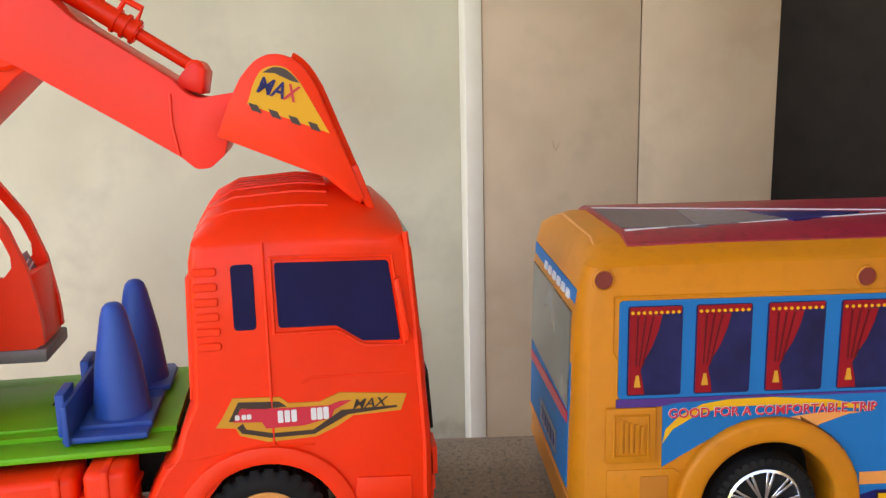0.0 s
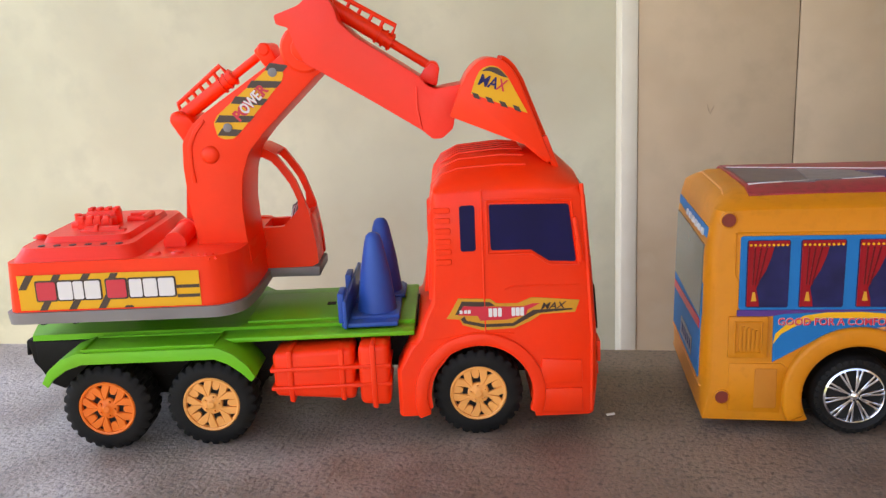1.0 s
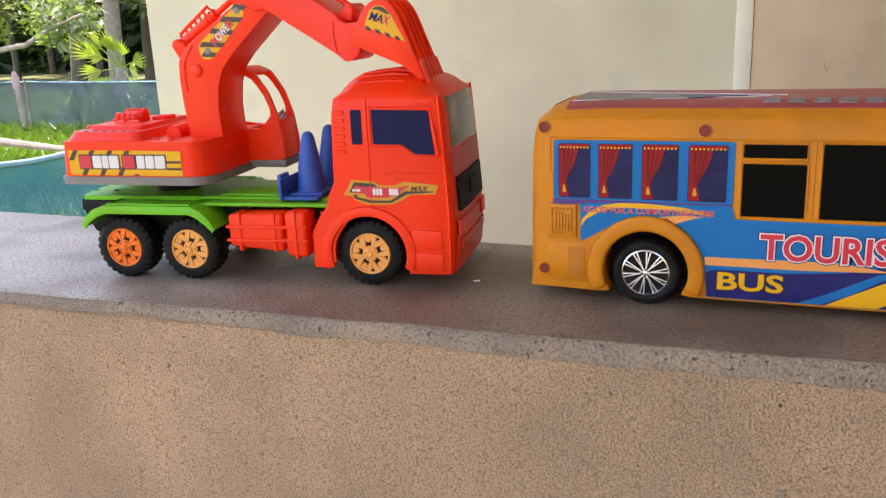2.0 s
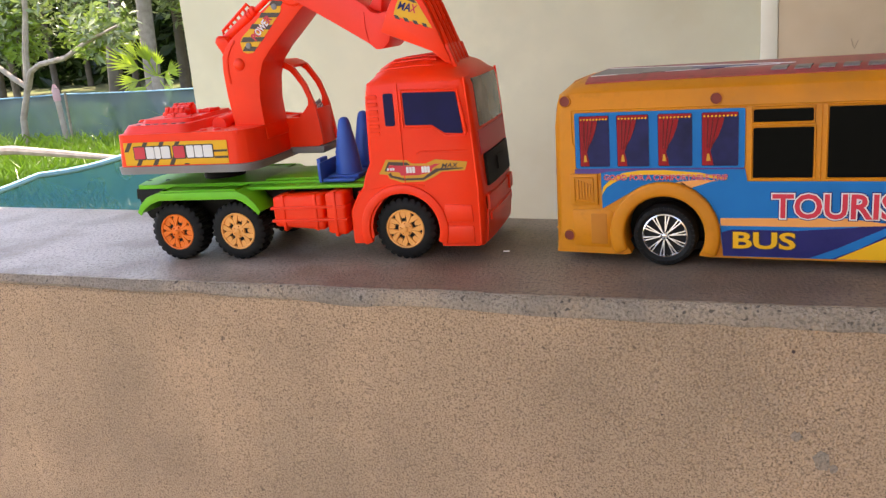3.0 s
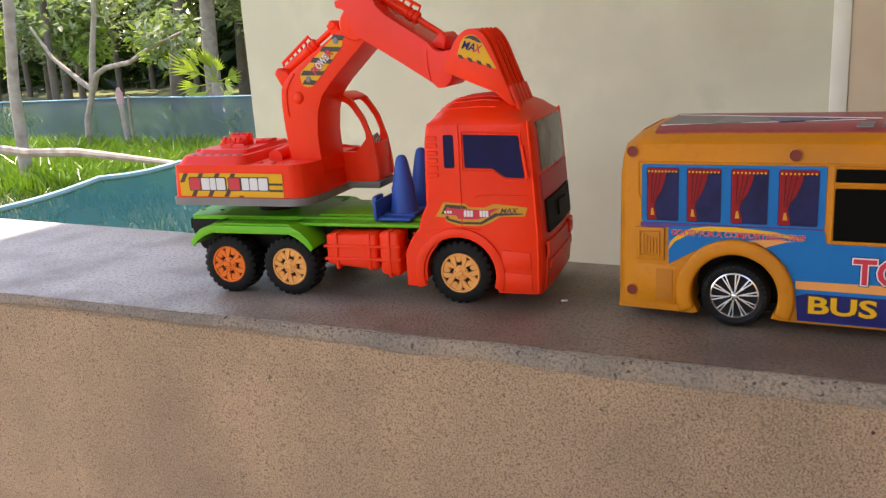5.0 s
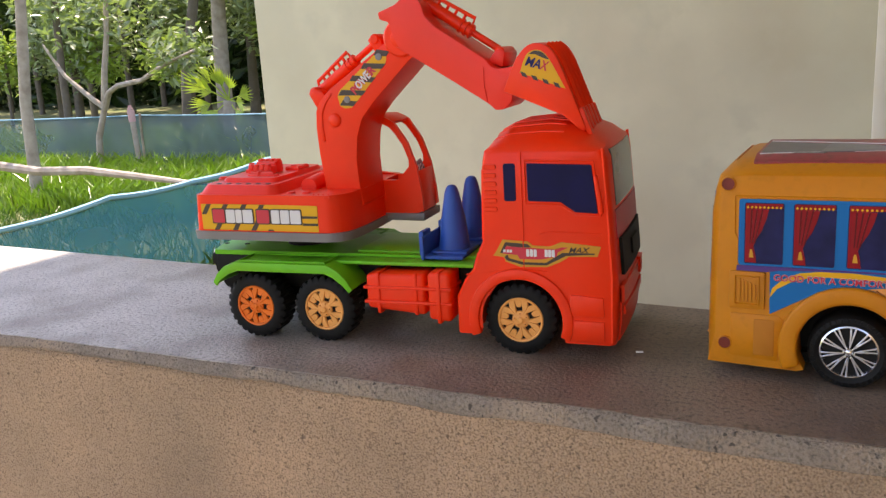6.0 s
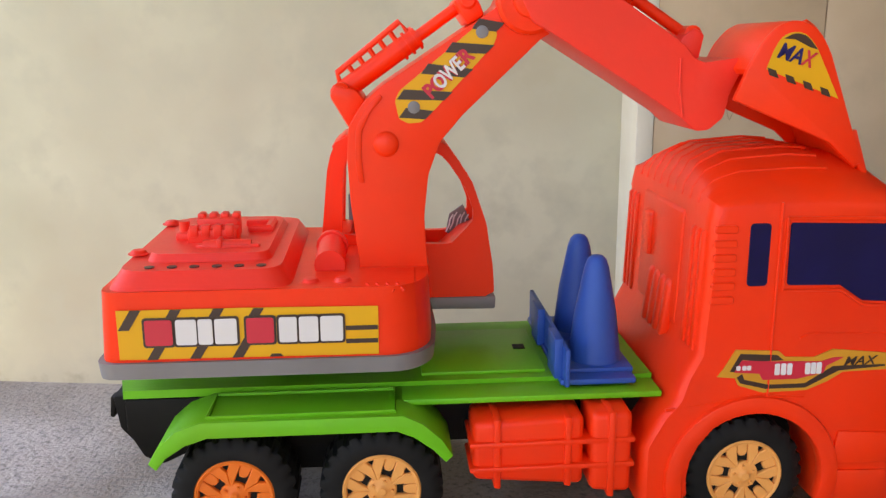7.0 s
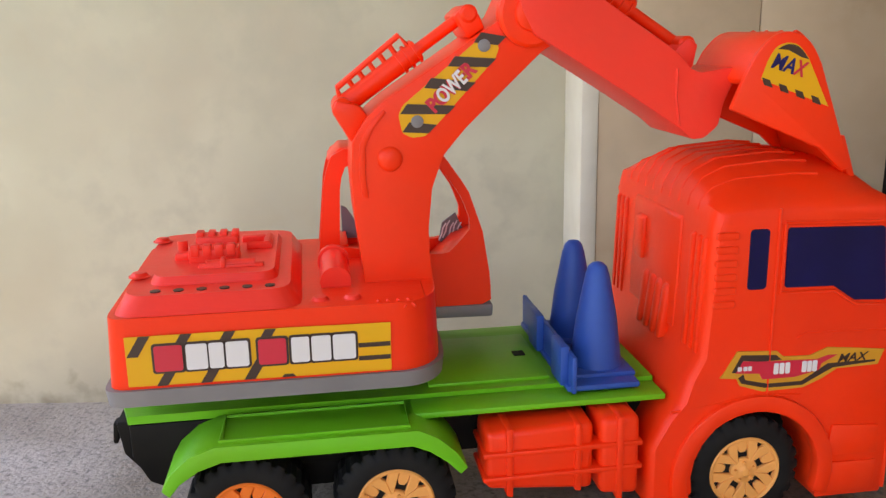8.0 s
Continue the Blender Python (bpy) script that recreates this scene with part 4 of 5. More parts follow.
# stick
stick_out = [(-.1035, .2420), (-.1025, .2370), (-.0960, .2350), (-.0930, .2250), (-.0880, .2150), (-.0800, .2105), (-.0480, .1905), (-.0240, .1750), (-.0185, .1700), (-.0130, .1703), (-.0068, .1755), (-.0050, .1850), (-.0015, .1925), (.0010, .1985), (-.0020, .2000), (-.0160, .1980), (-.0205, .2000), (-.0250, .2055), (-.0330, .2110), (-.0600, .2290), (-.0680, .2370), (-.0700, .2450), (-.0740, .2510), (-.0830, .2520), (-.0900, .2465)]
stick = part("stick", slab(round_poly(stick_out, .0015, 3), .030, .076, .0018, 3), M_PINK, truck, "pale red excavator stick arm")
cylinder_set(stick, (-.0760, .2480), (-.0175, .2095), 1, 5)
part("stick_bracket", slab([(-.0260, .2030), (-.0225, .2085), (-.0175, .2125), (-.0130, .2095), (-.0150, .1990)], .040, .074, .0012), M_PINK, stick)
part("stick_edge_seam", tube([(-.0265, .0298, .2000), (-.0265, .0298, .1880), (-.0245, .0298, .1760)], .0006, 6), M_PINK, stick)

# bucket
B0, B1 = .0160, .0680
bucket_shift = Matrix.Translation((-.0006, 0, -.0030))


def smooth_arc(pts, n=4):
    """A rounded line through the given points."""
    out = []
    for i in range(len(pts) - 1):
        a, b, c, d = (Vector(pts[max(0, min(len(pts) - 1, i + k))]) for k in (-1, 0, 1, 2))
        for k in range(n):
            t = k / n
            out.append(tuple(0.5 * (2 * b + (c - a) * t + (2 * a - 5 * b + 4 * c - d) * t * t + (3 * b - a - 3 * c + d) * t ** 3)))
    return out + [pts[-1]]


crown = smooth_arc([(.0020, .2085), (.0075, .2145), (.0140, .2172), (.0210, .2160), (.0265, .2115), (.0310, .2040)])
bucket_side = [(-.0080, .1865), (-.0025, .2000)] + crown + [(.0480, .1600), (.0440, .1590), (.0330, .1690)]
bucket = part("bucket", slab(bucket_side, B0, B0 + .003, .0008), M_RED, truck, "orange red digging bucket")
part("bucket_side", slab(bucket_side, B1 - .003, B1, .0008), M_RED, bucket)
back = [(-.0035, .1985)] + crown + [(.0480, .1600)]
inb = [(u - .0022 * (1 if u > .01 else 0) + (.0018 if u < .01 else 0), z - .0024) for u, z in back]
part("bucket_back", slab(back + inb[::-1], B0 + .002, B1 - .002, .0006), M_RED, bucket)
for k in range(4):
    v = B0 + .008 + k * .0120
    part("bucket_rib", tube([(u + .0006, v, z) for u, z in back[13:]], .0022, 6), M_RED, bucket)
for k in range(5):
    v = B0 + .002 + k * .0108
    part("tooth", slab([(.0400, .1720), (.0455, .1740), (.0520, .1560), (.0495, .1545)], v, v + .0055, .0008), M_RED, bucket)
part("bucket_sticker", slab([(.0042, .1985)] + smooth_arc([(.0066, .2055), (.0098, .2108), (.0148, .2128), (.0200, .2115), (.0245, .2065)]) + [(.0350, .1865)], B0 - .0003, B0 + .001), M_YEL, bucket, "yellow sticker with dark lettering and checks")
part("sticker_cap", slab(smooth_arc([(.0105, .2103), (.0148, .2122), (.0198, .2110), (.0245, .2060)]) + [(.0215, .2068), (.0150, .2100)], B0 - .0006, B0), M_INK, bucket)
for word, f0, f1, ink in (("MA", 0.0, 0.66, M_BNAVY), ("X", 0.66, 1.0, M_CRIM)):
    du = ((f0 + f1) / 2 - 0.5) * .0154
    wu, wz, hw = .0163 + du * math.cos(radians(-17)), .2038 + du * math.sin(radians(-17)), (f1 - f0) * .0077
    letters("sticker_word", word, wu - hw, wu + hw, wz - .003, wz + .003, B0 - .0006, ink, bucket, offset=.02, shear=.2, tilt=-17)
for k in range(4):
    u, z = .0058 + k * .0074, .1962 - k * .0026
    part("sticker_check", slab([(u, z), (u + .0036, z - .0013), (u + .0022, z + .0018), (u - .0012, z + .0030)], B0 - .0006, B0), M_INK, bucket)

bucket.matrix_basis = bucket_shift

# ---- toy bus ----
BW, BL = .124, .355
bus = thing("toy_bus", pose(.1849, .5680, 0, 0, 0, 1.2), "amber plastic toy bus with blue printed sides on the ledge", "toy bus")
U0, U1 = -.0825, -.0825 + BL


def bus_ring(v):
    d = min(v, BW - v)
    e = .0060 * max(0.0, 1 - d / .008) ** 2
    g = min(1.0, .12 + (d / .030) ** .7)
    prof = [(U0 + .001, .009), (U0, .030), (U0 + .0015, .105), (U0 + .0035, .1200), (U0 + .0060, .1290), (U0 + .0110, .1345), (U0 + .0180, .1372), (U0 + .06, .1385), (U1 - .06, .1385), (U1 - .018, .1372), (U1 - .008, .1330), (U1 - .003, .120), (U1, .03), (U1, .008)]
    prof += [(.245, .008)] + arc(.215, .0245, .0290, -32, 212, 14) + [(.185, .008), (.031, .008)] + arc(0, .0245, .0290, -32, 212, 14) + [(-.0285, .008)]
    out = []
    for u, z in prof:
        if z > .128:
            z = .128 + (z - .128) * g
        if u < U0 + .03 and z > .01:
            u += e
        if u > U1 - .03 and z > .01:
            u -= e
        out.append((u, v, z))
    return out


bst = [0, .0008, .002, .004, .008, .013, .02, .03, BW / 2]
bst += [BW - s for s in bst[-2::-1]]
busb = part("bus_body", loft([bus_ring(v) for v in bst]), M_ORANGE, bus, "amber plastic bus body with grime")


def bs(name, pts, lift, material, label="", depth=None):
    return part(name, slab(pts, -lift, -lift + (depth or .0006)), material, busb, label)


for side in (0, 1):
    for uc in (0, .215):
        v0, v1 = (-.0042, .003) if side == 0 else (BW - .003, BW + .0042)
        part("wheel_arch", slab(arc(uc, .0245, .0395, -24, 204, 26) + arc(uc, .0245, .0288, 204, -24, 26), v0, v1, .0022, 3), M_ORANGE, busb, "rounded amber wheel arch")
for u, z in ((-.0706, .1240), (.0361, .1222), (.1550, .1222), (.262, .1222), (-.0712, .0224)):
    # Flat disc coloured dark red for the shade inside the screw hole.
    part("screw_hole", lathe([(.0002, -.0003), (.0039, -.0003), (.0039, .001)], 18, "v", (u, -.0002, z)), M_HOLE_SHADE, busb, "round screw hole drawn as a dark red disc")
    part("hole_ring", lathe([(.0038, .001), (.0038, -.0010), (.0044, -.0007), (.0046, .001)], 18, "v", (u, -.0002, z)), M_ORANGE, busb)
for z in (.1165,):
    part("gutter_line", tube([(-.066, .0, z), (.27, .0, z)], .0007, 6), M_ORANGE, busb)
part("panel_line", tube([(-.0665, 0, .1165), (-.0665, 0, .094), (-.0645, 0, .090), (-.0645, 0, .076)], .0006, 6), M_ORANGE, busb)
# printed side
part("side_sticker", slab(rrect(-.0640, .0552, .0738, .1150, .0015), -.0007, .001), M_SKYB, busb, "sky blue printed window sticker")
lower = [(-.0455, .0735), (.0552, .0735), (.0570, .0640), (.27, .0635), (.27, .0095), (.0415, .0095)] + arc(0, .0245, .0396, 0, 128, 12) + [(-.0450, .0435)]
bs("lower_sticker", lower, .0007, M_SKYB, "sky blue lower side sticker")
bs("purple_band", [(-.0648, .0737), (-.0648, .0702), (-.0470, .0702), (-.0400, .0715), (-.010, .0728), (.0550, .0728), (.0550, .0737)], .0011, M_PURP)
bs("yellow_swoosh", [(-.0452, .0540), (-.0440, .0600), (-.0380, .0660), (-.0290, .0705), (-.0180, .0722), (.0000, .0725), (.0250, .0705), (.0430, .0665), (.0440, .0655), (.0250, .0672), (.0000, .0690), (-.0200, .0690), (-.0320, .0655), (-.0410, .0600)], .0010, M_YEL)
bs("orange_swoosh", arc(0, .0245, .0398, 78, 35, 6) + [(.0150, .0560), (.0210, .0600), (.0330, .0640), (.0380, .0645), (.0260, .0655), (.0120, .0640)], .0010, M_BTAN)
bs("orange_stripe", [(.0392, .0375), (.1200, .0385), (.1500, .0345), (.1500, .0338), (.1000, .0320), (.0395, .0320)], .0010, M_BTAN)
bs("navy_band", [(.0400, .0270), (.0470, .0292), (.0900, .0292), (.1250, .0320), (.1700, .0420), (.22, .050), (.27, .052), (.27, .0098), (.0412, .0098)], .0009, M_BNAVY)
bs("yellow_flash", [(.1150, .0098), (.1600, .0330), (.1900, .0410), (.2100, .0430), (.1750, .0250), (.1450, .0098)], .0012, M_YEL)
bs("blue_flash", [(.0980, .0098), (.1150, .0170), (.1440, .0320), (.1580, .0350), (.1280, .0170), (.1120, .0098)], .0011, M_SKYB)
for k, u in enumerate((-.0606, -.0330, -.0037, .0264)):
    w = .0222 + k * .0008
    win = bs("printed_window", rrect(u, u + w, .0752, .1128, .0012), .0010, M_WIN, "navy printed window with red curtain")
    def ws(name, pts, lift, material):
        return part(name, slab(pts, -lift, -lift + .0003), material, win)
    ws("curtain", [(u + .0006, .1090), (u + w * .62, .1090), (u + w * .56, .1030), (u + w * .45, .0960), (u + w * .30, .0900), (u + w * .24, .0860), (u + w * .30, .0800), (u + w * .32, .0758), (u + .0006, .0758)], .0013, M_CURT)
    ws("curtain", [(u + .0006, .1125), (u + w - .0006, .1125), (u + w - .0006, .1100), (u + .0006, .1085)], .0013, M_CURT)
    for f0, f1 in ((.16, .14), (.30, .20), (.44, .26)):
        ws("fold", [(u + w * f0, .1088), (u + w * (f0 + .04), .1088), (u + w * (f1 + .03), .0880), (u + w * f1, .0880)], .0015, M_FOLD)
    for j in range(9):
        ws("valance_bead", arc(u + w * (.08 + .105 * j), .1102, .0007, 0, 315, 7), .0016, M_YEL)
    ws("tassel", [(u + w * .16, .0840), (u + w * .21, .0840), (u + w * .25, .0790), (u + w * .13, .0790)], .0016, M_GOLD)
for u0, u1, z0, z1 in ((.0605, .0980, .1050, .1135), (.0605, .0985, .0665, .1010), (.1075, .1490, .0665, .1140), (.1580, .1960, .0665, .1140), (.2050, .2430, .0665, .1140)):
    f = bs("black_window", rrect(u0, u1, z0, z1, .0010), .0004, M_BGLASS, "glossy black side window", .0012)
    part("window_frame", tube([(u0 - .001, 0, z0 - .001), (u1 + .001, 0, z0 - .001), (u1 + .001, 0, z1 + .001), (u0 - .001, 0, z1 + .001), (u0 - .001, 0, z0 - .001)], .0010, 6), M_ORANGE, f)
part("panel_line", tube([(.1030, 0, .116), (.1030, 0, .0645)], .0006, 6), M_ORANGE, busb)
letters("slogan", "GOOD FOR A COMFORTABLE TRIP", -.0430, .0440, .0652, .0692, -.0013, M_WHITE, busb, offset=.035)
letters("slogan_face", "GOOD FOR A COMFORTABLE TRIP", -.0430, .0440, .0652, .0692, -.0016, M_CRIM, busb, offset=.012)
for off, material, v in ((.085, M_BNAVY, -.0012), (.06, M_WHITE, -.0015), (.022, M_CRIM, -.0018)):
    letters("tourist_word", "TOURIST", .0740, .1640, .0385, .0550, v, material, busb, offset=off)
for off, material, v in ((.055, M_INK, -.0012), (.025, M_YEL, -.0015)):
    letters("bus_word", "BUS", .0485, .0885, .0160, .0275, v, material, busb, offset=off)
# service hatches
part("hatch", slab(rrect(-.0690, -.0480, .0460, .0700, .0010), -.0016, .001, .0006), M_ORANGE, busb)
part("hatch_frame", tube([(-.0655, -.0016, .0490), (-.0515, -.0016, .0490), (-.0515, -.0016, .0670), (-.0655, -.0016, .0670), (-.0655, -.0016, .0490)], .0008, 6), M_ORANGE, busb)
for k in range(5):
    part("hatch_slat", slab(rrect(-.0635 + k * .0022, -.0622 + k * .0022, .0505, .0655 - k * .0008, .0004, 2), -.0024, -.0010), M_ORANGE, busb)
part("lower_hatch", slab([(-.0680, .0425), (-.0400, .0425), (-.0370, .0400), (-.0400, .0130), (-.0680, .0145)], -.0006, .001, .0004), M_ORANGE, busb)
part("lower_hatch_plate", slab(rrect(-.0540, -.0420, .0160, .0395, .0008), -.0010, .0004, .0004), M_HATCH, busb, "darker amber hatch plate")
# end face stickers
E0 = U0 - .0002
def endp(name, pts, lift, material, label=""):
    """A printed plate on the end face: pts are (depth, height)."""
    bm = bmesh.new()
    def pl(z):
        return float(np.interp(z, [.009, .03, .105, .12, .13], [U0 + .001, U0, U0 + .0015, U0 + .0035, U0 + .006]))
    a = [bm.verts.new((pl(z) - lift, v, z)) for v, z in pts]
    b = [bm.verts.new((pl(z) + .001, v, z)) for v, z in pts]
    bm.faces.new(a)
    bm.faces.new(b[::-1])
    for i in range(len(pts)):
        j = (i + 1) % len(pts)
        bm.faces.new((a[i], b[i], b[j], a[j]))
    return part(name, bm, material, busb, label)


endp("end_sticker", [(.009, .118), (.115, .118), (.115, .070), (.113, .060), (.113, .030), (.011, .030), (.011, .060), (.009, .070)], .0005, M_SKYB, "blue printed end sticker with a grey window")
endp("end_window", [(.012, .108), (.112, .108), (.112, .066), (.012, .066)], .0009, M_GLASSG, "grey printed rear window")
endp("end_band", [(.012, .064), (.112, .060), (.112, .055), (.012, .059)], .0009, M_CRIM)
endp("end_plate", [(.035, .045), (.078, .045), (.078, .034), (.035, .034)], .0009, M_ROOFG, "pale plate with plain bars")
for k in range(5):
    endp("plate_bar", [(.039 + k * .0075, .0425), (.044 + k * .0075, .0425), (.044 + k * .0075, .0365), (.039 + k * .0075, .0365)], .0012, M_BNAVY)
for k in range(6):
    endp("end_mark", [(.020 + k * .011, .1150), (.026 + k * .011, .1150), (.026 + k * .011, .1115), (.020 + k * .011, .1115)], .0009, M_WHITE)
endp("bumper_seam", [(.006, .0270), (.118, .0270), (.118, .0262), (.006, .0262)], .0006, M_BTAN)
# roof stickers
def roofp(name, pts, lift, material, label=""):
    bm = bmesh.new()
    def rz(v):
        d = min(v, BW - v)
        return .128 + (.1385 - .128) * min(1.0, .12 + (d / .030) ** .7)
    n = len(pts)
    rows_ = []
    for j in range(9):
        f = j / 8
        a = (pts[0][0] + (pts[3][0] - pts[0][0]) * f, pts[0][1] + (pts[3][1] - pts[0][1]) * f)
        b = (pts[1][0] + (pts[2][0] - pts[1][0]) * f, pts[1][1] + (pts[2][1] - pts[1][1]) * f)
        rows_.append([(a[0], a[1], rz(a[1]) + lift), (b[0], b[1], rz(b[1]) + lift), (b[0], b[1], rz(b[1]) - .001), (a[0], a[1], rz(a[1]) - .001)])
    return part(name, loft(rows_), material, busb, label)


roofp("roof_sticker", [(-.058, .013), (.262, .013), (.262, .111), (-.058, .111)], .0006, M_ROOFR, "crimson glossy roof sticker with dark and grey flashes")
roofp("roof_flash", [(-.056, .030), (-.020, .026), (-.010, .070), (-.056, .085)], .0009, M_ROOFK)
roofp("roof_flash", [(-.022, .030), (.020, .040), (.010, .064), (-.018, .074)], .0012, M_ROOFG)
roofp("roof_flash", [(.022, .036), (.060, .052), (.050, .056), (.012, .062)], .0012, M_BNAVY)
roofp("roof_line", [(-.056, .0240), (.075, .0500), (.075, .0511), (-.056, .0254)], .0010, M_WHITE)
roofp("roof_line", [(-.056, .0880), (.085, .0560), (.085, .0571), (-.056, .0894)], .0010, M_WHITE)
for k in range(9):
    roofp("roof_mark", [(.070 + k * .015, .020), (.080 + k * .015, .020), (.082 + k * .015, .034), (.072 + k * .015, .034)], .0012, M_ROOFG)
part("corner_seam", tube([(U0 + .012, .012, .1318), (U0 + .013, .03, .1358), (U0 + .013, .094, .1358), (U0 + .012, .112, .1318)], .0006, 6), M_BTAN, busb)


def chrome_rim(r):
    bm = lathe([(r, .004), (r, .0002), (r * .94, -.0004), (r * .88, .0008), (r * .86, .0040), (.0006, .0050)], 40)
    for k in range(10):
        a = math.tau * k / 10
        for s in (-1, 1):
            b = slab([(-.0005, .0028), (.0005, .0028), (.0006 + s * .0013, r * .92), (-.0006 + s * .0013, r * .92)], -.0002, .004, .0002, 1)
            bmesh.ops.transform(b, matrix=Matrix.Rotation(a, 4, "Y"), verts=b.verts)
            bm = join(bm, b)
    bm = join(bm, lathe([(.0003, -.0009), (.0012, -.0008), (.0020, -.0002), (.0026, .0006), (.0030, .004)], 24))
    for k in range(6):
        a = math.tau * k / 6
        bm = join(bm, lathe([(.0002, -.0011), (.0006, -.0010), (.0006, .002)], 8, center=(.0030 * math.cos(a), 0, .0030 * math.sin(a))))
    return finish(bm, "rim", M_CHROME)


def smooth_tyre(r, w):
    bm = lathe([(r * .70, w * .12), (r * .72, 0), (r * .82, -.0012), (r * .93, -.0002), (r * .985, w * .1), (r, w * .25), (r, w * .75), (r * .96, w * .95), (r * .6, w)], 48)
    for k in range(36):
        a = math.tau * k / 36
        b = box(-.0006, .0006, -.0014, .0002, -.0011, .0011)
        bmesh.ops.transform(b, matrix=Matrix.Rotation(-a, 4, "Y") @ Matrix.Translation((0, 0, r * .88)), verts=b.verts)
        bm = join(bm, b)
    return finish(bm, "wheel", M_RUBBER)


# Black disc that puts the shade between the chrome spokes into colour.
RIM_SHADE = finish(lathe([(.0002, .0028), (.0130, .0028), (.0130, .0034)], 32), "rim_well", M_BLACK)
BT, BR = smooth_tyre(.0232, .020), chrome_rim(.0166)
part("bus_chassis", join(box(U0 + .006, U1 - .006, .014, BW - .014, .0095, .016), box(-.003, .003, .004, BW - .004, .019, .025), box(.212, .218, .004, BW - .004, .019, .025)), M_BLACK, bus, "black underbody")
for u in (0, .215):
    # Added black block fills the bus arch, shade of the hollow in its colour.
    part("wheel_well", box(u - .0295, u + .0295, .0225, BW - .0225, .0165, .0540), M_BLACK, bus, "black block filling the wheel arch hollow")
    for side in (0, 1):
        w = part("wheel", BT, None, bus, "black rubber bus wheel")
        w.matrix_basis = pose(u, 0.0005, .0230, 0, 8, 0) if side == 0 else pose(u, BW - .0005, .0230, 0, 0, 180)
        part("rim", BR, None, w, "bright chrome spoked rim")
        part("rim_well", RIM_SHADE, None, w, "black disc painted in for the shade behind the spokes")

# ---- yard beyond the wall ----
rng = random.Random(5)
yard_start = len(scene.collection.objects)
YARD = Matrix.Translation((.209, .037, 0)) @ Matrix.Rotation(radians(2.1), 4, "Z") @ Matrix.Translation((-.189, -.026, 0))


def leaf_cloud(count, place, size, material, name, flat=0.5):
    """Many small pointed leaves, each two bent quads, at the given places."""
    verts, faces = [], []
    for _ in range(count):
        p = place()
        d = Vector((rng.gauss(0, 1), rng.gauss(0, 1), rng.gauss(-0.25, flat))).normalized()
        s = d.cross(Vector((rng.gauss(0, 1), rng.gauss(0, 1), rng.gauss(0, 1)))).normalized()
        n = d.cross(s)
        L = size * rng.uniform(0.6, 1.4)
        i = len(verts)
        w = L * 0.2
        verts += [p, p + d * L * .45 + s * w + n * L * .06, p + d * L, p + d * L * .45 - s * w + n * L * .06, p + d * L * .5]
        faces += [(i, i + 1, i + 4), (i + 1, i + 2, i + 4), (i + 4, i + 2, i + 3), (i, i + 4, i + 3)]
    me = bpy.data.meshes.new(name)
    me.from_pydata(verts, [], faces)
    me.materials.append(material)
    return me


def tree(pts, radii, crown, leaves, size, material, bark, label, branches=(), group=""):
    base = Vector(pts[0])
    ob = thing("tree", Matrix.Translation(base), label, "tree", group)
    t = part("trunk", tube([Vector(p) - base for p in pts], radii, 10), bark, ob)
    for bp, br in branches:
        part("branch", tube([Vector(p) - base for p in bp], br, 8), bark, t)
    blobs = [(Vector(c[:3]) - base, c[3]) for c in crown]
    def place():
        c, r = rng.choice(blobs)
        d = Vector((rng.gauss(0, 1), rng.gauss(0, 1), rng.gauss(0, .8))).normalized()
        return c + d * r * rng.random() ** .4
    if leaves:
        part("crown", leaf_cloud(leaves, place, size, material, "crown"), material, ob)
    return ob


# thin trunks by the net
tree([(-5.70, 4.53, GROUND), (-5.66, 4.53, 0.0), (-5.50, 4.53, 0.9), (-5.44, 4.5, 2.4)], [.05, .043, .038, .03], [(-5.4, 4.6, 2.6, .7)], 900, .12, M_LEAF, M_BARK, "slim pale trunk of a young tree by the netting")
tree([(-6.80, 6.15, GROUND), (-6.76, 6.15, -.45), (-6.62, 6.15, -.15)], [.036, .032, .029], [(-7.2, 6.3, .95, .5), (-6.3, 6.3, .9, .5), (-5.6, 6.2, .35, .3)], 900, .11, M_LEAF, M_BARK, "forked pale young tree with bare limbs",
     branches=[([(-6.62, 6.15, -.15), (-6.75, 6.12, -.05), (-7.05, 6.1, .18), (-7.3, 6.1, .5)], [.03, .026, .02, .012]), ([(-6.62, 6.15, -.16), (-6.55, 6.15, .2), (-6.48, 6.18, .55), (-6.40, 6.2, 1.2)], [.034, .03, .026, .02]),
               ([(-6.62, 6.15, -.16), (-6.50, 6.12, .0), (-6.35, 6.1, .06), (-6.0, 6.08, .10), (-5.7, 6.05, .22), (-5.25, 6.0, .34)], [.034, .03, .026, .024, .019, .01])])
tree([(-6.95, 7.6, GROUND), (-6.85, 7.6, .1), (-6.62, 7.6, .9), (-6.4, 7.6, 2.2)], [.075, .065, .055, .045], [(-6.4, 7.6, 1.9, .9)], 800, .13, M_LEAF, M_BARKD, "leaning grey trunk of a tree in the yard")
tree([(-6.78, 8.1, GROUND), (-6.75, 8.1, .2), (-6.68, 8.1, 1.2), (-6.6, 8.1, 2.6)], [.10, .09, .08, .07], [(-6.6, 8.3, 1.9, .8), (-6.2, 8.2, 1.3, .5)], 1800, .13, M_LEAF, M_BARK, "straight grey barked tree behind the palm")
tree([(-8.9, 7.6, GROUND), (-8.88, 7.6, .2), (-8.8, 7.6, 1.4)], [.05, .045, .04], [(-8.8, 7.6, 1.4, .7)], 1000, .13, M_LEAF, M_BARKD, "thin grey trunk standing among leaves")
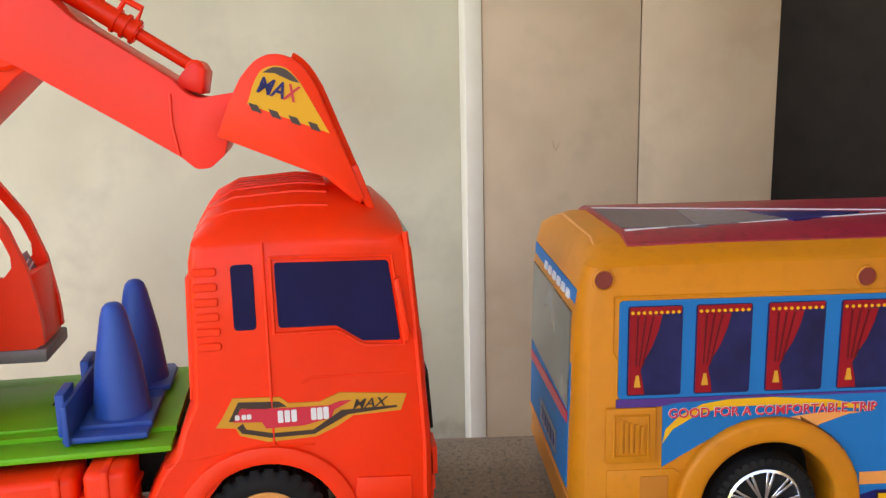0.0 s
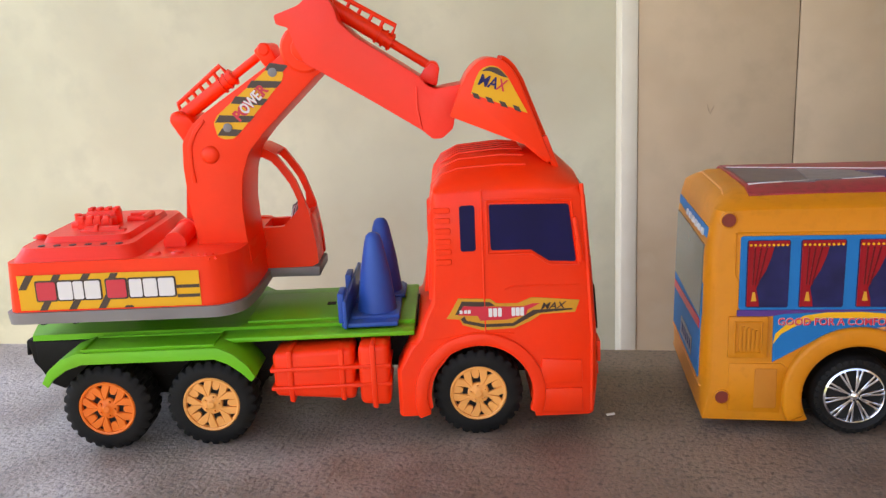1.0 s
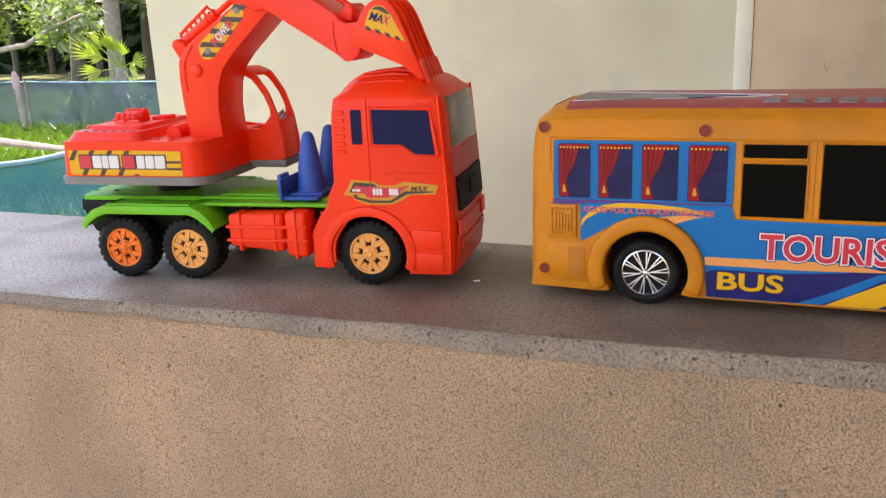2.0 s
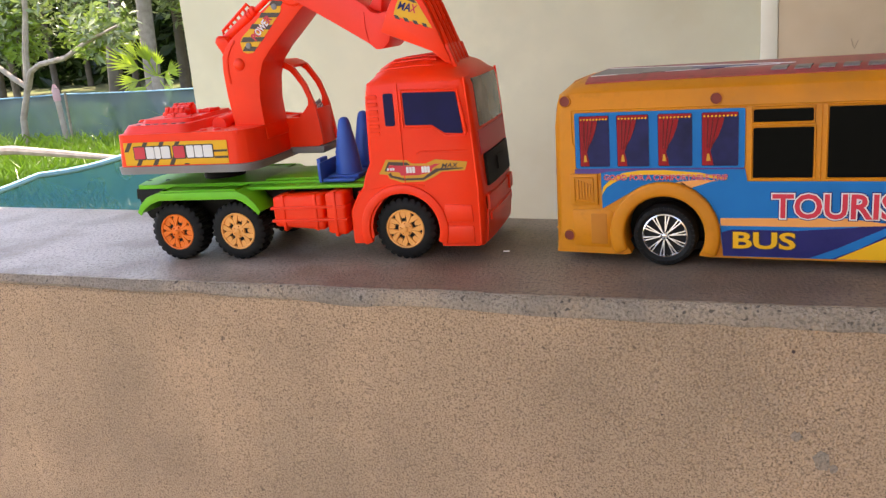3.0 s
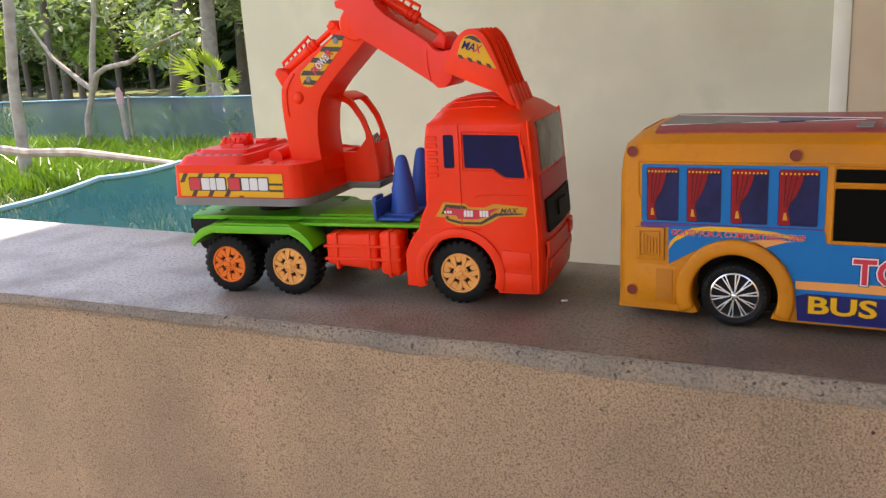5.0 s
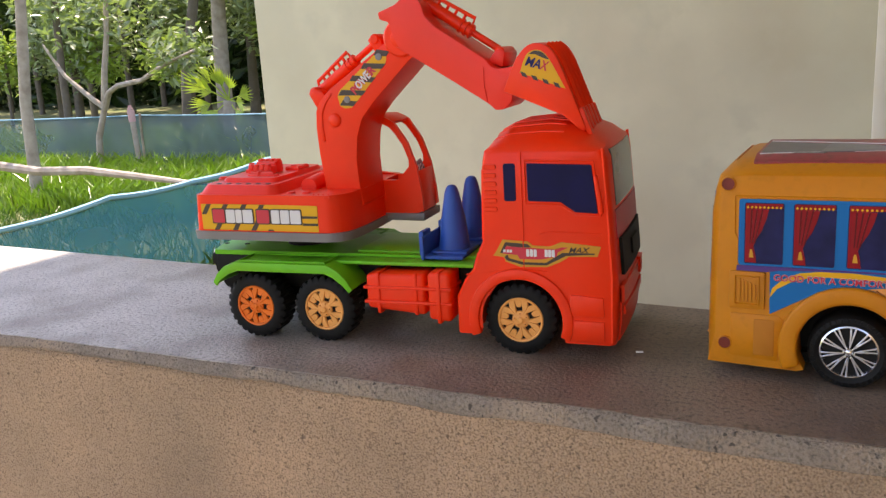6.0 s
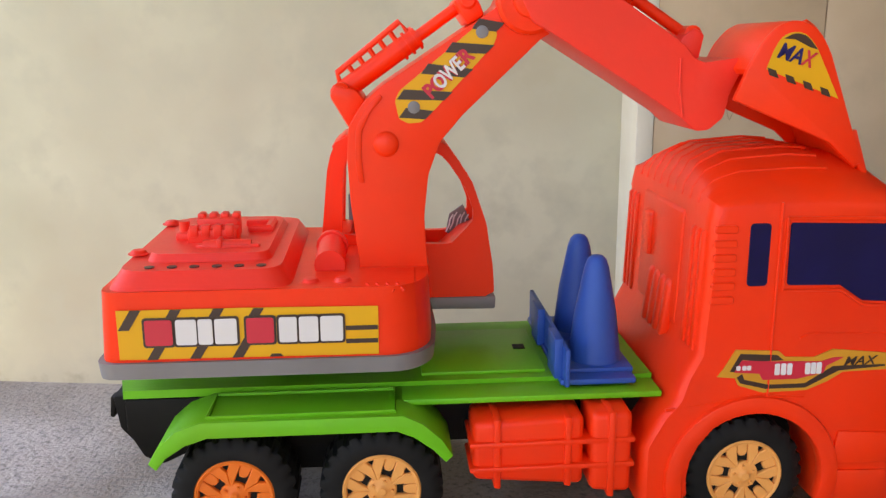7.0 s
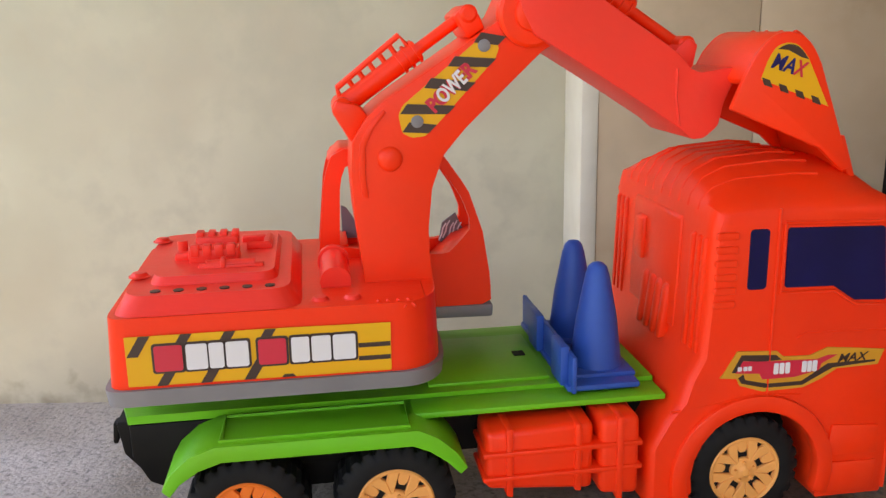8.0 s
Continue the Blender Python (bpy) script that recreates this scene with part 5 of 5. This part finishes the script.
# broad leafed trees and the wood behind
for k in range(9):
    x, y = -14.5 + k * 1.35 + rng.uniform(-.3, .3), 9.2 + rng.uniform(-.7, .9)
    tree([(x, y, GROUND), (x + .05, y, .4), (x + rng.uniform(-.2, .2), y, 2.6)], [.07, .06, .04], [(x + rng.uniform(-.8, .8), y + rng.uniform(-.5, .5), rng.uniform(.35, 2.4), rng.uniform(.4, .75)) for _ in range(9)], 4600, .115, M_LEAF, M_BARKD, "broad leafed tree with glossy leaves in the yard", group="yard trees")
for k in range(5):
    x, y = -11.5 + k * 1.7, 8.6 + rng.uniform(-.3, .5)
    tree([(x, y, GROUND), (x + .08, y, .0), (x + .1, y, .6)], [.03, .025, .015], [(x + rng.uniform(-.4, .4), y, rng.uniform(.1, .7), .28) for _ in range(5)], 420, .15, M_LEAFY, M_BARKD, "young sapling with bright yellow green leaves", group="saplings")
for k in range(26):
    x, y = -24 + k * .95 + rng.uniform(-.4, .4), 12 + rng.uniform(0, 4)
    tree([(x, y, GROUND), (x, y, 1.5), (x + rng.uniform(-.2, .2), y, 4.5)], [.07, .06, .05], [(x + rng.uniform(-1, 1), y + rng.uniform(-.6, .6), rng.uniform(2.2, 5.0), .9) for _ in range(6)], 1100, .26, M_LEAF_SHADE, M_BARKD, "tall slim tree in the shaded wood", group="wood trees")


def wood_place():
    return Vector((rng.uniform(-34, 4), rng.uniform(16, 19), GROUND + 5.4 * rng.random() ** 1.3))


tagged(new("far_woods", leaf_cloud(16000, wood_place, .5, M_LEAF_SHADE, "far_woods")), "dense dark foliage of the far woods", "woods", kind="stuff")


def hedge_backdrop():
    bm = bmesh.new()
    bmesh.ops.create_grid(bm, x_segments=80, y_segments=16, size=1)
    for v in bm.verts:
        x, z = v.co.x * 30 - 14, (v.co.y + 1) * 4.0 + GROUND - .2
        v.co = Vector((x, 20 + 1.2 * noise.noise(Vector((x * .6, z, 0))), z))
    return finish(bm, "backdrop", M_LEAF_SHADE)


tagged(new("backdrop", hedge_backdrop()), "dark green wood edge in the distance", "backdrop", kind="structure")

# palm
palm = thing("palm", Matrix.Translation((-6.05, 7.3, GROUND)), "small fan palm with bright yellow green fronds", "palm")
part("stem", tube([(0, 0, 0), (.02, 0, .35), (.03, 0, .62)], [.09, .08, .06], 10), M_BARK, palm)
for k, (a, tilt, L) in enumerate(((165, 42, .62), (150, 30, .60), (178, 25, .5), (20, 15, .36), (60, 40, .35), (110, 55, .42), (-20, -5, .38), (200, -8, .45), (-60, -25, .36), (230, -30, .36), (95, 25, .36))):
    d = Vector((math.cos(radians(a)) * math.cos(radians(tilt)), -.25 + .2 * math.sin(a), math.sin(radians(tilt)))).normalized()
    o = Vector((.03, 0, .62))
    side = d.cross(Vector((0, 1, .2))).normalized()
    bm = tube([o, o + d * L * .45], [.008, .006], 6)
    tip = o + d * L * .45
    for j in range(9):
        f = (j - 4) / 4
        e = (d + side * f * .75 + Vector((0, 0, -.12 * abs(f)))).normalized()
        w = e.cross(Vector((0, 1, 0))).normalized() * .012
        M = L * .62 * (1 - .25 * abs(f))
        vs = [bm.verts.new(q) for q in (tip, tip + e * M * .5 + w, tip + e * M, tip + e * M * .5 - w)]
        bm.faces.new(vs)
    part("frond", bm, M_PALM, palm)


# netting
def net(name, pts, tops, material, hem, label):
    ob = thing(name, Matrix.Translation((0, 0, 0)), label, "netting")
    n = 24
    path = []
    for (a, b), (h0, h1) in zip(zip(pts, pts[1:]), zip(tops, tops[1:])):
        for k in range(n):
            f = k / n
            path.append((a[0] + (b[0] - a[0]) * f, a[1] + (b[1] - a[1]) * f, h0 + (h1 - h0) * f - .012 * math.sin(math.pi * f)))
    path.append((*pts[-1], tops[-1]))
    bm = bmesh.new()
    cols = []
    for i, (x, y, h) in enumerate(path):
        col = []
        for j in range(7):
            f = j / 6
            q = noise.noise(Vector((x * 2.2, f * 2, 3)))
            col.append(bm.verts.new((x - .12 * (1 - f) + .05 * q * (1 - f), y + .06 * q * (1 - f * .7), GROUND + .012 + (h - GROUND - .012) * f)))
        cols.append(col)
    for a, b in zip(cols, cols[1:]):
        for j in range(6):
            bm.faces.new((a[j], b[j], b[j + 1], a[j + 1]))
    part("mesh_panel", bm, material, ob)
    part("hem_cord", tube(path, .013 if name == "near_netting" else .008, 6), hem, ob)
    for (x, y), h in zip(pts, tops) if name == "far_netting" else ():
        part("stake", tube([(x - .02, y - .02, GROUND), (x, y - .02, h + .02)], .012, 8), M_BARK, ob)
    return ob


net("near_netting", [(-3.60, 1.90), (-3.21, 2.40), (-2.92, 2.78), (-2.74, 3.12), (-2.67, 3.60), (-2.55, 4.60)], [-.55, -.444, -.357, -.337, -.299, -.25], M_NET, M_CORD, "teal shade netting with a light blue hem round a plot")
net("far_netting", [(-14.0, 6.5), (-9.5, 6.45), (-6.4, 6.4), (-4.2, 6.4), (-1.5, 6.5)], [-.27, -.26, -.25, -.26, -.26], M_NETB, M_CORD, "faded blue grey netting along the far side")
post = thing("garden_post", Matrix.Translation((-6.38, 6.25, GROUND)), "thin garden post with a pink wrapped top", "post")
part("pole", tube([(.03, 0, 0), (0, 0, .62)], .028, 10), M_BARK, post)
part("wrap", tube([(.004, 0, .50), (0, 0, .60), (-.01, 0, .66)], [.034, .036, .012], 10), M_POSTP, post, "faded pink wrapping")
rail = thing("branch_rail", Matrix.Translation((-4.6, 3.45, -.32)), "bare pale branch laid across as a rail with a cord", "branch")
part("branch", tube([(0, 0, 0), (.35, 0, -.03), (.75, .02, -.025), (1.15, .02, -.055), (1.55, .03, -.09)], [.030, .027, .026, .020, .014], 8), M_BARK, rail)
part("cord", tube([(1.5, .03, -.088), (1.9, .05, -.10), (2.4, .10, -.085), (3.1, .2, -.05)], .008, 6), M_ROPE, rail, "dark cord")


def blades(count, x0, x1, y0, y1, h, name, material):
    verts, faces = [], []
    for _ in range(count):
        x, y = rng.uniform(x0, x1), rng.uniform(y0, y1)
        if x > -1.7 and y < 2.5:
            continue
        L = h * rng.uniform(.4, 1.3)
        a = rng.uniform(0, math.tau)
        w = Vector((math.cos(a), math.sin(a), 0)) * L * .035
        lean = Vector((rng.gauss(0, .3), rng.gauss(0, .3), 1)) * L
        p = Vector((x, y, GROUND - .02))
        i = len(verts)
        verts += [p - w, p + w, p + lean * .6 + w * .7, p + lean + Vector((lean.x, lean.y, -.1 * L)) * .5, p + lean * .6 - w * .7]
        faces.append((i, i + 1, i + 2, i + 3, i + 4))
    me = bpy.data.meshes.new(name)
    me.from_pydata(verts, [], faces)
    me.materials.append(material)
    return me


tagged(new("grass", blades(26000, -12, -1.7, 4.2, 6.4, .20, "grass", M_GRASS)), "long sunlit green grass between the nettings", "grass", kind="stuff")
tagged(new("grass", blades(9000, -6, -1.6, 2.3, 4.2, .10, "grass", M_TURF_SHADE)), "short grass beside the wall, coloured dark for shade", "grass", kind="stuff")
tagged(new("weeds", blades(9000, -14, -1.7, 6.6, 8.5, .35, "weeds", M_GRASS)), "tall weeds behind the far netting", "grass", kind="stuff")

# the yard lies a little askew to the porch
for ob in scene.collection.objects[yard_start:]:
    if not ob.parent:
        ob.matrix_basis = YARD @ ob.matrix_basis

# small things on the ledge
chip = thing("plaster_chip", pose(.0532, .5866, 0.0005, 0, 0, 20), "tiny white chip lying on the ledge", "chip")
part("flake", box(-.0026, .0026, -.0008, .0008, 0, .0012, .0003, 1), M_SPECK, chip)
for i, (x, z, r) in enumerate(((.277, -.031, .0011), (.195, -.083, .0006), (.262, -.065, .0004))):
    pit = thing("wall_pit", pose(x, ledge_front(x) - .0002, z), "small dark pit in the plaster", "pit")
    part("hollow", lathe([(.0001, -.0002), (r, -.0002), (r * 1.2, .001)], 10), M_INK, pit)
for x, z, s in ((.296, -.106, 1.0), (.280, -.090, .6), (.3030, -.111, .5)):
    sp = thing("paint_splash", pose(x, ledge_front(x) - .0001, z), "pale paint splash on the plaster", "splash")
    pts = [(.0055 * s * (1 + .5 * noise.noise(Vector((math.cos(a) * 1.5, math.sin(a) * 1.5, x * 90)))) * math.cos(a), .006 * s * (1 + .6 * noise.noise(Vector((math.cos(a) * 2, math.sin(a) * 2, x * 50)))) * math.sin(a)) for a in (math.tau * k / 18 for k in range(18))]
    part("patch", slab(pts, -.0004, .001), M_LIP, sp)
mk = thing("wall_scuff", pose(.333, WT_ - .0008, .0585), "small dark scuff on the tan wall", "scuff")
part("scratch", tube([(-.008, 0, .010), (-.005, 0, -.004), (-.001, 0, -.012), (.003, 0, -.002), (.007, 0, .007)], [.0006, .0012, .0010, .0011, .0005], 6), M_SCUFF, mk)
